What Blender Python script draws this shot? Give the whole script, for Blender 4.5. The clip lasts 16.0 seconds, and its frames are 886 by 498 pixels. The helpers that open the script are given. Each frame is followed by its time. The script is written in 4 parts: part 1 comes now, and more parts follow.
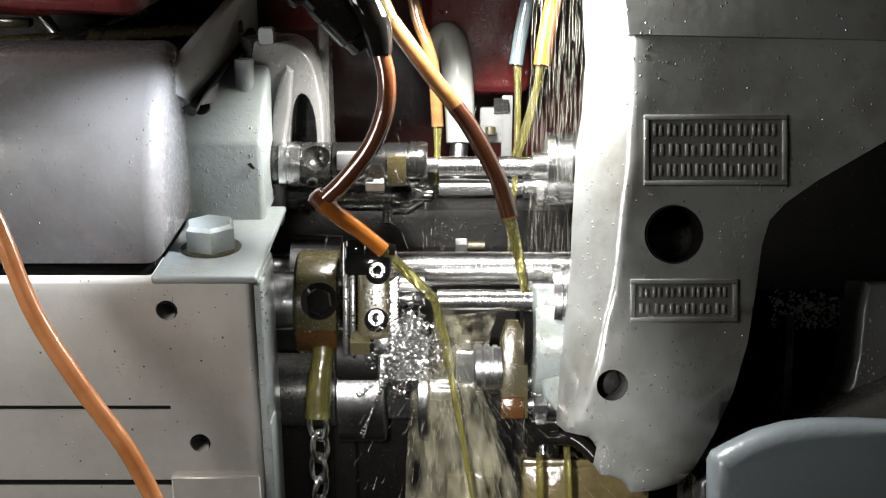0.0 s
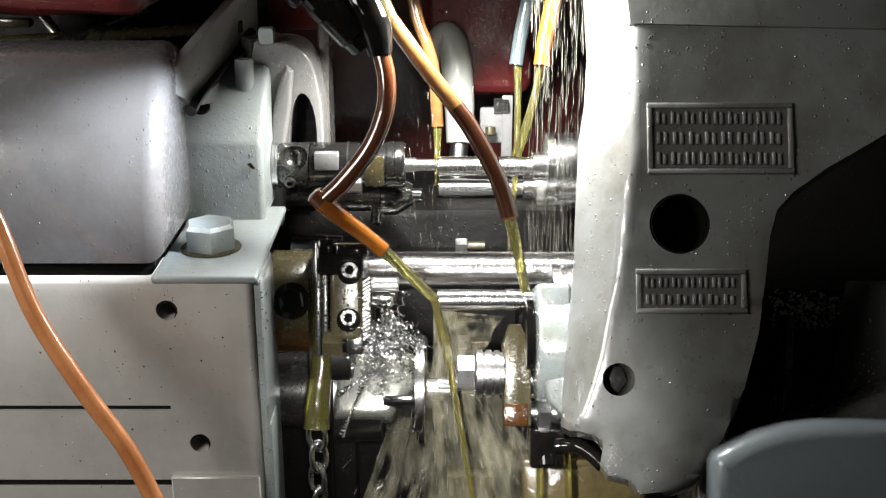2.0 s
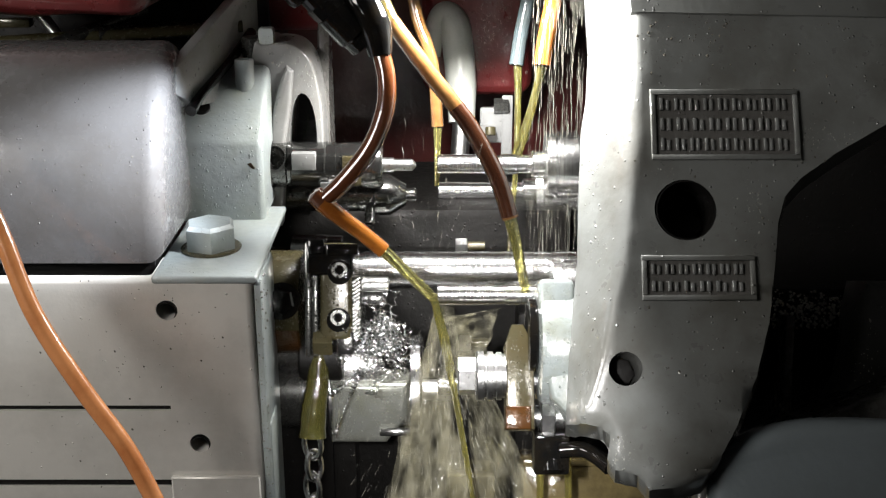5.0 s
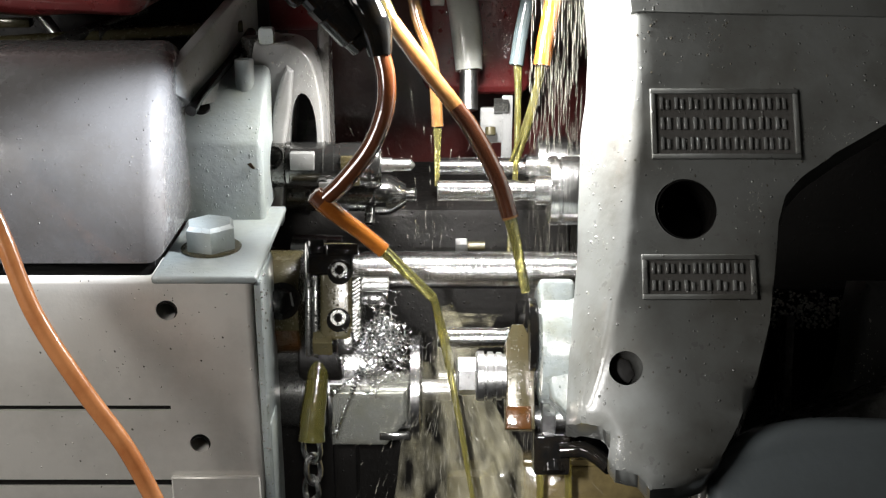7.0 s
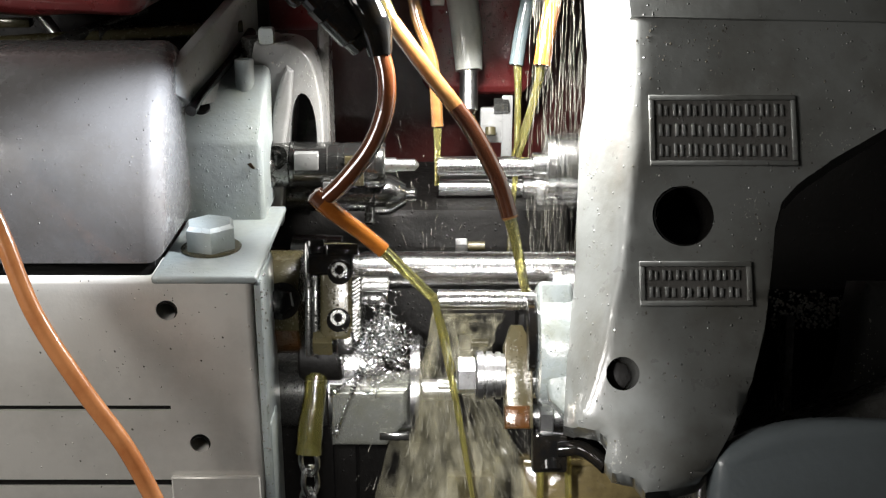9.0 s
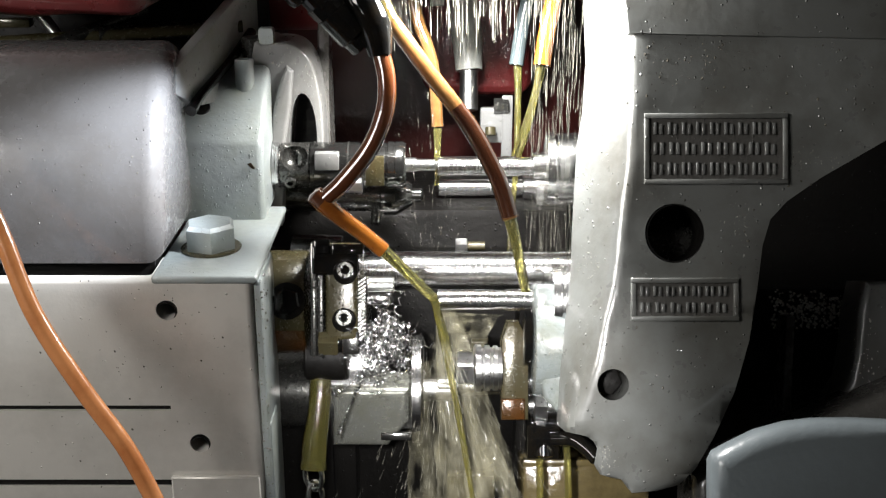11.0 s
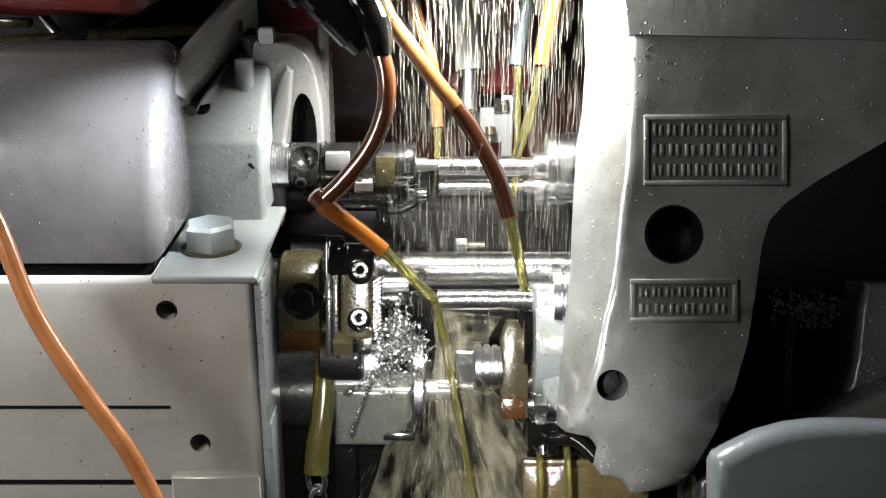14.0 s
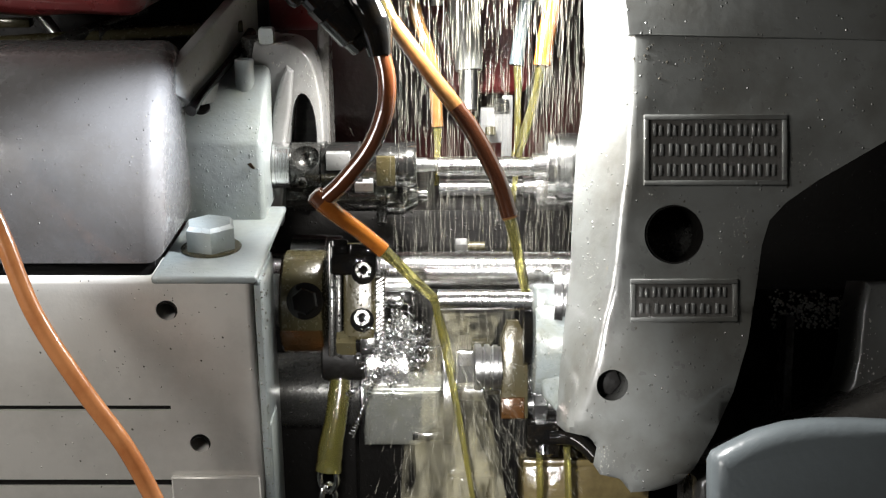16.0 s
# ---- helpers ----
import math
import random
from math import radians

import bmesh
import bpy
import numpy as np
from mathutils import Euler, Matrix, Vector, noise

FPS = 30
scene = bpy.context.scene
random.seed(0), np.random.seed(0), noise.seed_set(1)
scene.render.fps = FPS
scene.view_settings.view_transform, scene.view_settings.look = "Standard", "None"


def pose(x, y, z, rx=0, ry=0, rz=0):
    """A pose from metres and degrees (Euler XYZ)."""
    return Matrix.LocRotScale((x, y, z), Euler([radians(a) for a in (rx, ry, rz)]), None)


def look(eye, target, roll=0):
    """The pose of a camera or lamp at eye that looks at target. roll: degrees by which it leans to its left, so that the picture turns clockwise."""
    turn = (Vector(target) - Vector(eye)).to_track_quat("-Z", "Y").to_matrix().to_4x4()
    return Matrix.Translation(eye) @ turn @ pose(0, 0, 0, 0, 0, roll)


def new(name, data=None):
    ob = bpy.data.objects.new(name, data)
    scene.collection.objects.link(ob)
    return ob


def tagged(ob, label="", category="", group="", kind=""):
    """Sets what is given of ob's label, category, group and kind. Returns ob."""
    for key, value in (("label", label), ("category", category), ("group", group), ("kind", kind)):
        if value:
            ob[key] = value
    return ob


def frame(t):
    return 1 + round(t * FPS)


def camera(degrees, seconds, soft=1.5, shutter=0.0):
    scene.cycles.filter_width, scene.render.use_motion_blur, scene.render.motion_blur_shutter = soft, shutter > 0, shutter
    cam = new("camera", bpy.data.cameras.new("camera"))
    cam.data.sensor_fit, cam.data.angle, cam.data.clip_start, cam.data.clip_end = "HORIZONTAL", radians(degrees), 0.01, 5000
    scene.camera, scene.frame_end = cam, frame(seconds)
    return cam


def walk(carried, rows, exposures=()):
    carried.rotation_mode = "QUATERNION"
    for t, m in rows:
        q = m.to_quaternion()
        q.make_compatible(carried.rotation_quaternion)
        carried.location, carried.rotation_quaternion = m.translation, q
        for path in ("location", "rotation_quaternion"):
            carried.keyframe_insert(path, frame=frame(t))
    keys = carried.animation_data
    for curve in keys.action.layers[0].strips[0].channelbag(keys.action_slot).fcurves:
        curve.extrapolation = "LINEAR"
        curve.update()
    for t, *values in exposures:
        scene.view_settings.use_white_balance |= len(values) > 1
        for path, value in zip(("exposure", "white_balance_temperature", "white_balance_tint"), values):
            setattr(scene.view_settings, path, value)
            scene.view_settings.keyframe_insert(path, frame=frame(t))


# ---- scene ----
# Camera: a fixed stand that looks down at the tooling area.
EYE = (-0, -0.47985, 1.27465)
AIM = (0, 0, 1.1)
cam = camera(42, 16.0, soft=1.2)
walk(cam, [(0, look(EYE, AIM)), (16, look(EYE, AIM))])

# Light: one small work lamp over the gap, a weaker tube over the head, a dim shop around, two added fill spots.
world = bpy.data.worlds.new("shop")
world.use_nodes = True
bg = world.node_tree.nodes["Background"]
bg.inputs["Color"].default_value = (0.75, 0.85, 1.0, 1)
bg.inputs["Strength"].default_value = 0.08
scene.world = world


def lamp(name, eye, target, watts, sx, sy, colour):
    d = bpy.data.lights.new(name, "AREA")
    d.shape, d.size, d.size_y, d.energy, d.color = "RECTANGLE", sx, sy, watts, colour
    new(name, d).matrix_world = look(eye, target)


work = bpy.data.lights.new("work_lamp", "SPOT")
work.energy, work.spot_size, work.spot_blend, work.shadow_soft_size, work.color = 4.8, radians(156), 0.06, 0.016, (1.0, 0.98, 0.95)
new("work_lamp", work).matrix_world = look((0.004, 0.034, 1.215), (0.034, 0.009, 1.115))
lamp("shop_tube", (-0.39, 0.07, 1.5), (-0.33, 0.0, 1.1), 0.45, 0.24, 0.03, (1.0, 0.99, 0.97))
lamp("shop_light", (-0.5, -0.43, 1.4), (-0.14, 0, 1.05), 3.1, 0.3, 0.2, (1.0, 0.965, 0.92))
# Added spot without a known source; brightens the tools from the front.
fill_spot = bpy.data.lights.new("front_fill", "SPOT")
fill_spot.energy, fill_spot.spot_size, fill_spot.spot_blend, fill_spot.shadow_soft_size, fill_spot.color = 8.2, radians(38), 0.9, 0.008, (1.0, 0.98, 0.96)
new("front_fill", fill_spot).matrix_world = look((-0.0231, -0.29527, 1.17588), (0.016, 0.00378, 1.014))
# Added fill for the head cover and saddle; no lamp is known here.
side = bpy.data.lights.new("cover_fill", "SPOT")
side.energy, side.spot_size, side.spot_blend, side.shadow_soft_size, side.color = 16.0, radians(28), 1.0, 0.004, (0.86, 0.92, 1.0)
new("cover_fill", side).matrix_world = look((0.02275, -0.06439, 1.24471), (-0.128, -0.012, 1.142))
scene.view_settings.exposure = 0.14


# ---- materials ----
def mat(name, colour, rough=0.4, metal=0.0, dirt=None, amount=0.35, scale=60, bump=0.15, fine=600, coat=0.0, trans=0.0, ior=1.5, spec=0.5, alpha=1.0, beads=0.0, bead_scale=750):
    m = bpy.data.materials.new(name)
    m.use_nodes = True
    n, k = m.node_tree.nodes, m.node_tree.links
    b = n["Principled BSDF"]
    b.inputs["Metallic"].default_value = metal
    b.inputs["Coat Weight"].default_value = coat
    b.inputs["Coat Roughness"].default_value = 0.08
    b.inputs["Transmission Weight"].default_value = trans
    b.inputs["IOR"].default_value = ior
    b.inputs["Alpha"].default_value = alpha
    b.inputs["Specular IOR Level"].default_value = spec
    co = n.new("ShaderNodeTexCoord")
    a = n.new("ShaderNodeTexNoise")
    a.inputs["Scale"].default_value, a.inputs["Detail"].default_value = scale, 6
    a.inputs["Roughness"].default_value = 0.65
    k.new(co.outputs["Object"], a.inputs["Vector"])
    ramp = n.new("ShaderNodeValToRGB")
    ramp.color_ramp.elements[0].position, ramp.color_ramp.elements[1].position = 0.42, 0.72
    k.new(a.outputs["Fac"], ramp.inputs["Fac"])
    mul = n.new("ShaderNodeMath")
    mul.operation = "MULTIPLY"
    mul.inputs[1].default_value = amount
    k.new(ramp.outputs["Color"], mul.inputs[0])
    mix = n.new("ShaderNodeMix")
    mix.data_type = "RGBA"
    mix.inputs["A"].default_value = (*colour, 1)
    d = dirt or tuple(c * 0.45 for c in colour)
    mix.inputs["B"].default_value = (*d, 1)
    k.new(mul.outputs[0], mix.inputs["Factor"])
    k.new(mix.outputs["Result"], b.inputs["Base Color"])
    f = n.new("ShaderNodeTexNoise")
    f.inputs["Scale"].default_value, f.inputs["Detail"].default_value = fine, 3
    k.new(co.outputs["Object"], f.inputs["Vector"])
    mr = n.new("ShaderNodeMapRange")
    mr.inputs["To Min"].default_value, mr.inputs["To Max"].default_value = rough * 0.7, min(1.0, rough * 1.35)
    k.new(f.outputs["Fac"], mr.inputs["Value"])
    k.new(mr.outputs["Result"], b.inputs["Roughness"])
    add = n.new("ShaderNodeMath")
    add.operation = "ADD"
    k.new(a.outputs["Fac"], add.inputs[0])
    k.new(f.outputs["Fac"], add.inputs[1])
    bp = n.new("ShaderNodeBump")
    bp.inputs["Strength"].default_value, bp.inputs["Distance"].default_value = bump, 0.001
    k.new(add.outputs[0], bp.inputs["Height"])
    if beads:
        # Sparse standing drops: a few cells of a Voronoi pattern swell.
        v = n.new("ShaderNodeTexVoronoi")
        v.inputs["Scale"].default_value = bead_scale
        k.new(co.outputs["Object"], v.inputs["Vector"])
        sep = n.new("ShaderNodeSeparateColor")
        k.new(v.outputs["Color"], sep.inputs["Color"])
        pick = n.new("ShaderNodeMath")
        pick.operation, pick.inputs[1].default_value = "GREATER_THAN", 1.0 - beads
        k.new(sep.outputs["Red"], pick.inputs[0])
        dome = n.new("ShaderNodeMapRange")
        dome.inputs["From Min"].default_value, dome.inputs["From Max"].default_value = 0.32, 0.0
        k.new(v.outputs["Distance"], dome.inputs["Value"])
        drop = n.new("ShaderNodeMath")
        drop.operation = "MULTIPLY"
        k.new(pick.outputs[0], drop.inputs[0])
        k.new(dome.outputs["Result"], drop.inputs[1])
        b2 = n.new("ShaderNodeBump")
        b2.inputs["Strength"].default_value, b2.inputs["Distance"].default_value = 0.9, 0.0006
        k.new(drop.outputs[0], b2.inputs["Height"])
        k.new(bp.outputs["Normal"], b2.inputs["Normal"])
        bp = b2
    k.new(bp.outputs["Normal"], b.inputs["Normal"])
    k.new(bp.outputs["Normal"], b.inputs["Coat Normal"])
    return m


def turned(name, colour, rough, rings=2500, depth=0.3):
    """Lathe-turned metal: fine rings across the X axis."""
    m = mat(name, colour, rough, 1.0, amount=0.3, scale=120, bump=0.05)
    n, k = m.node_tree.nodes, m.node_tree.links
    b = n["Principled BSDF"]
    co = n["Texture Coordinate"]
    sep = n.new("ShaderNodeSeparateXYZ")
    k.new(co.outputs["Object"], sep.inputs[0])
    w = n.new("ShaderNodeTexNoise")
    w.noise_dimensions = "1D"
    w.inputs["Scale"].default_value, w.inputs["Detail"].default_value = rings, 2
    k.new(sep.outputs["X"], w.inputs["W"])
    bp = n.new("ShaderNodeBump")
    bp.inputs["Strength"].default_value, bp.inputs["Distance"].default_value = depth, 0.0004
    k.new(w.outputs["Fac"], bp.inputs["Height"])
    k.new(bp.outputs["Normal"], b.inputs["Normal"])
    return m


PAINT = mat("grey_enamel", (0.185, 0.188, 0.187), 0.3, 0, (0.1, 0.093, 0.08), 0.65, 22, 0.12, 260, coat=0.6, beads=0.07)
PAINT_DARK = mat("dark_glossy_enamel", (0.1, 0.097, 0.091), 0.27, 0, (0.04, 0.036, 0.03), 0.65, 30, 0.26, 170, coat=0.75, beads=0.07, bead_scale=520)
# Darker copy of the grey enamel; the cover's shade is in its colour.
COVER_PAINT = mat("shaded_grey_enamel", (0.09, 0.087, 0.087), 0.26, 0, (0.06, 0.053, 0.047), 0.7, 20, 0.1, 260, coat=0.7, beads=0.04)
ARM_PAINT = mat("wet_grey_enamel", (0.15, 0.156, 0.15), 0.3, 0, (0.07, 0.066, 0.054), 0.8, 26, 0.2, 150, coat=0.9, beads=0.1, bead_scale=520)
CHUTE = mat("blue_grey_enamel", (0.125, 0.145, 0.155), 0.34, 0, (0.09, 0.1, 0.1), 0.4, 30, 0.2, 240, coat=0.5)
PALE = mat("pale_blue_enamel", (0.28, 0.31, 0.315), 0.32, 0, (0.22, 0.24, 0.19), 0.6, 45, 0.3, 300, coat=0.6, beads=0.12, bead_scale=700)
GROUND = mat("ground_steel", (0.6, 0.58, 0.54), 0.4, 0.25, (0.33, 0.315, 0.285), 0.6, 18, 0.08, 800, beads=0.035, bead_scale=600)
TOOL = mat("grey_tool_steel", (0.16, 0.16, 0.155), 0.15, 0.95, (0.07, 0.07, 0.06), 0.5, 110, 0.08, 700, coat=0.3)
STEEL = turned("turned_steel", (0.72, 0.72, 0.72), 0.22)
BAR = turned("bar_steel", (0.8, 0.8, 0.8), 0.2, 1400, 0.9)
BRIGHT = mat("bright_steel", (0.7, 0.7, 0.7), 0.3, 1.0, (0.3, 0.3, 0.28), 0.4, 150, 0.1, 900)
DARK = mat("dark_oiled_steel", (0.1, 0.1, 0.095), 0.25, 0.8, (0.03, 0.028, 0.02), 0.5, 90, 0.08, 600, coat=0.5, beads=0.25, bead_scale=600)
OLIVE = mat("olive_oil_stained_steel", (0.045, 0.04, 0.02), 0.25, 0.1, (0.045, 0.034, 0.014), 0.7, 80, 0.12, 500, coat=0.25, beads=0.3, bead_scale=600)
BRASS = mat("oil_browned_steel", (0.056, 0.05, 0.027), 0.22, 0.2, (0.06, 0.042, 0.016), 0.6, 70, 0.12, 700, coat=0.5, beads=0.25, bead_scale=900)
RUST = mat("brown_oil_varnish", (0.05, 0.025, 0.008), 0.2, 0.2, (0.1, 0.03, 0.005), 0.5, 90, 0.2, 500, coat=0.8, beads=0.4, bead_scale=500)
BLACK = mat("black_fitting", (0.004, 0.004, 0.004), 0.05, 0.0, (0.012, 0.009, 0.005), 0.5, 120, 0.12, 160, spec=0.4)
# Near-black: oily iron, and also the stand-in for shade in recesses and depths.
VOID = mat("oily_iron_and_shade", (0.005, 0.0045, 0.004), 0.55, 0.0, (0.003, 0.0025, 0.002), 0.6, 40, 0.3, 300, coat=0.04, spec=0.25, beads=0.15, bead_scale=420)
RED = mat("red_enamel", (0.13, 0.02, 0.02), 0.3, 0, (0.07, 0.008, 0.006), 0.6, 30, 0.4, 160, coat=0.8, beads=0.35, bead_scale=700)
DARKRED = mat("dark_red_enamel", (0.04, 0.006, 0.005), 0.35, 0, (0.02, 0.004, 0.003), 0.6, 40, 0.3, 160, coat=0.3)
WHITE = mat("white_enamel", (0.5, 0.52, 0.48), 0.3, 0, (0.3, 0.31, 0.26), 0.35, 60, 0.15, 400, coat=0.4)
HOSE = mat("amber_hose", (0.17, 0.088, 0.03), 0.13, 0, (0.08, 0.028, 0.008), 0.95, 60, 0.06, 200, coat=0.9, trans=0.15)
NOZZLE = mat("orange_clear_tube", (0.3, 0.1, 0.015), 0.1, 0, (0.14, 0.035, 0.005), 0.9, 90, 0.15, 240, coat=1.0, trans=0.2)
HOSE_BROWN = mat("brown_hose", (0.085, 0.026, 0.009), 0.1, 0, (0.05, 0.026, 0.017), 0.8, 70, 0.06, 200, coat=1.0)
HOSE_DARK = mat("dark_brown_hose", (0.036, 0.012, 0.006), 0.1, 0, (0.05, 0.02, 0.01), 0.8, 60, 0.06, 200, coat=1.0)
HOSE_GREY = mat("blue_grey_hose", (0.075, 0.098, 0.105), 0.2, 0, (0.05, 0.05, 0.04), 0.6, 60, 0.15, 300, coat=0.8)
HOSE_PALE = mat("orange_copper_hose", (0.5, 0.21, 0.08), 0.2, 0, (0.28, 0.08, 0.02), 0.7, 50, 0.1, 300, coat=0.9)
OIL = mat("yellow_cutting_oil", (0.6, 0.56, 0.2), 0.04, 0, (0.5, 0.44, 0.12), 0.6, 90, 0.3, 240, coat=1.0, trans=0.92, ior=1.4)
DROP = mat("oil_drop", (0.8, 0.78, 0.68), 0.05, 0, (0.6, 0.58, 0.4), 0.5, 200, 0.0, 500, coat=1.0, trans=0.4, ior=1.4, alpha=0.24)
BEAD = mat("bright_oil_bead", (0.26, 0.26, 0.24), 0.06, 0, (0.16, 0.15, 0.12), 0.4, 200, 0.0, 500, coat=1.0)
TAN = mat("oil_washed_tan_iron", (0.1, 0.078, 0.035), 0.15, 0, (0.03, 0.022, 0.01), 0.8, 60, 0.3, 240, coat=0.8)
# White base colour stands for glints on drops that no lamp reaches.
SPARK = mat("white_glint_speck", (0.85, 0.84, 0.8), 0.1, 0, (0.6, 0.58, 0.5), 0.4, 200, 0.0, 500, coat=1.0)
OILBEAD = mat("standing_oil_bead", (0.1, 0.095, 0.08), 0.04, 0, (0.06, 0.05, 0.035), 0.5, 200, 0.0, 500, coat=1.0)
FILM = mat("streaked_oil_film", (0.76, 0.72, 0.54), 0.12, 0, (0.4, 0.36, 0.18), 0.8, 120, 0.03, 400, coat=1.0, trans=0.2, ior=1.4)
fn, fl = FILM.node_tree.nodes, FILM.node_tree.links
mp = fn.new("ShaderNodeMapping")
mp.inputs["Scale"].default_value = (1.0, 1.0, 0.25)
fl.new(fn["Texture Coordinate"].outputs["Object"], mp.inputs["Vector"])
st = fn.new("ShaderNodeTexNoise")
st.inputs["Scale"].default_value, st.inputs["Detail"].default_value = 120, 4
fl.new(mp.outputs["Vector"], st.inputs["Vector"])
rp = fn.new("ShaderNodeValToRGB")
rp.color_ramp.elements[0].position, rp.color_ramp.elements[1].position = 0.38, 0.85
rp.color_ramp.elements[1].color = (0.3, 0.3, 0.3, 1)
fl.new(st.outputs["Fac"], rp.inputs["Fac"])
fl.new(rp.outputs["Color"], fn["Principled BSDF"].inputs["Alpha"])
JAW = mat("pale_worn_steel", (0.42, 0.43, 0.39), 0.24, 0.75, (0.3, 0.3, 0.2), 0.5, 70, 0.05, 600, coat=0.4)
WRAP = mat("olive_clear_sleeve", (0.2, 0.185, 0.05), 0.1, 0, (0.14, 0.12, 0.02), 0.7, 110, 0.35, 300, coat=1.0, trans=0.75, ior=1.4)
BOSS = mat("streaked_pale_enamel", (0.2, 0.225, 0.225), 0.28, 0, (0.12, 0.12, 0.075), 0.7, 55, 0.3, 260, coat=0.8, beads=0.12, bead_scale=600)
ZINC = mat("zinc_chain", (0.85, 0.85, 0.85), 0.2, 1.0, (0.45, 0.45, 0.42), 0.4, 200, 0.08, 600)
SWARF = mat("steel_swarf", (0.7, 0.7, 0.7), 0.18, 1.0, (0.3, 0.3, 0.3), 0.4, 400, 0.1, 900)


# ---- mesh helpers ----
def thing(name, origin, label, category, group="", kind=""):
    ob = new(name)
    ob.empty_display_size = 0.01
    ob.location = origin
    ob["origin"] = origin
    return tagged(ob, label, category, group, kind)


def part(name, bm, material, parent=None, label="", smooth=True):
    """Links a bmesh, given in the world's metres, as one mesh under its thing or part."""
    root = parent
    while root is not None and root.parent is not None:
        root = root.parent
    if root is not None:
        bmesh.ops.translate(bm, verts=bm.verts, vec=-Vector(root["origin"]))
    bmesh.ops.recalc_face_normals(bm, faces=bm.faces)
    me = bpy.data.meshes.new(name)
    bm.to_mesh(me)
    bm.free()
    me.materials.append(material)
    if smooth:
        for p in me.polygons:
            p.use_smooth = True
        me.set_sharp_from_angle(angle=radians(38))
    ob = new(name, me)
    if parent is not None:
        ob.parent = parent
    return tagged(ob, label)


def solo(name, bm, material, label, category, kind="", group="", smooth=True):
    return tagged(part(name, bm, material, None, label, smooth), label, category, group, kind)


def fuse(*bms):
    out = bmesh.new()
    for b in bms:
        me = bpy.data.meshes.new("t")
        b.to_mesh(me)
        out.from_mesh(me)
        bpy.data.meshes.remove(me)
        b.free()
    return out


def lathe(centre, profile, seg=40, axis=(1, 0, 0), facets=0, turn=0.0, hoop=False):
    """A turned body about an axis through centre: (along, radius) pairs, closed at both ends, or a hoop."""
    bm = bmesh.new()
    n = facets or seg
    a = Vector(axis).normalized()
    q = Vector((0, 0, 1)) if abs(a.z) < 0.9 else Vector((0, -1, 0))
    s = a.cross(q).normalized()
    q = s.cross(a)
    rings = []
    for along, rad in profile:
        rad = max(rad, 1e-5)
        rings.append([bm.verts.new(Vector(centre) + a * along + (q * math.cos(t) + s * math.sin(t)) * rad)
                      for t in (radians(turn) + 2 * math.pi * i / n for i in range(n))])
    for r0, r1 in zip(rings, rings[1:]):
        for i in range(n):
            bm.faces.new((r0[i], r0[(i + 1) % n], r1[(i + 1) % n], r1[i]))
    if hoop:
        for i in range(n):
            bm.faces.new((rings[-1][i], rings[-1][(i + 1) % n], rings[0][(i + 1) % n], rings[0][i]))
        return bm
    bm.faces.new(rings[0][::-1])
    bm.faces.new(rings[-1])
    return bm


def rod(a, b, rad, seg=24, cham=0.0, facets=0, turn=0.0, hollow=0.0, hole_depth=0.003):
    """A round or faceted rod from a to b with broken edges, and a socket in its far end if hollow."""
    a, b = Vector(a), Vector(b)
    n = (b - a).length
    c = cham or rad * 0.08
    prof = [(0, rad - c), (c, rad), (n - c, rad), (n, rad - c)]
    if hollow:
        prof += [(n, hollow), (n - hole_depth, hollow)]
    return lathe(a, prof, seg, b - a, facets, turn)


def block(lo, hi, bevel=0.001, seg=2, rot=None):
    """A box between two corners with rounded edges; rot: a matrix about its middle."""
    bm = bmesh.new()
    lo, hi = Vector(lo), Vector(hi)
    mid, d = (lo + hi) / 2, hi - lo
    bmesh.ops.create_cube(bm, size=1, matrix=Matrix.Diagonal((abs(d.x), abs(d.y), abs(d.z), 1)))
    bmesh.ops.bevel(bm, geom=bm.edges[:], offset=bevel, segments=seg, profile=0.5, affect="EDGES")
    if rot is not None:
        bmesh.ops.transform(bm, matrix=rot.to_4x4(), verts=bm.verts)
    bmesh.ops.translate(bm, verts=bm.verts, vec=mid)
    return bm


def smooth_path(pts, n):
    """Points along a Catmull-Rom line through pts."""
    p = [Vector(q) for q in pts]
    p = [p[0] * 2 - p[1]] + p + [p[-1] * 2 - p[-2]]
    out = []
    for i in range(1, len(p) - 2):
        for j in range(n):
            t = j / n
            a, b, c, d = p[i - 1:i + 3]
            out.append(0.5 * (2 * b + (c - a) * t + (2 * a - 5 * b + 4 * c - d) * t * t + (3 * b - a - 3 * c + d) * t ** 3))
    return out + [p[-2]]


def tube(pts, rad, seg=14, n=8, ends=None, wob=0.0, seed=1):
    """A hose or strand swept along a smooth path; rad: one radius or one for each given point."""
    line = smooth_path(pts, n)
    rs = rad if isinstance(rad, (list, tuple)) else [rad] * len(pts)
    bm = bmesh.new()
    rings, up = [], Vector((0, 1, 0.01))
    for i, c in enumerate(line):
        d = (line[min(i + 1, len(line) - 1)] - line[max(i - 1, 0)]).normalized()
        s = d.cross(up).normalized()
        up = s.cross(d).normalized()
        f = i / n
        j = min(int(f), len(rs) - 2)
        r = rs[j] + (rs[j + 1] - rs[j]) * min(1.0, f - j)
        if wob:
            r *= 1 + wob * noise.noise(c * 300 + Vector((seed, 0, 0)))
        rings.append([bm.verts.new(c + (s * math.cos(t) + up * math.sin(t)) * r) for t in (2 * math.pi * q / seg for q in range(seg))])
    for r0, r1 in zip(rings, rings[1:]):
        for q in range(seg):
            bm.faces.new((r0[q], r0[(q + 1) % seg], r1[(q + 1) % seg], r1[q]))
    bm.faces.new(rings[0][::-1])
    bm.faces.new(rings[-1])
    return bm


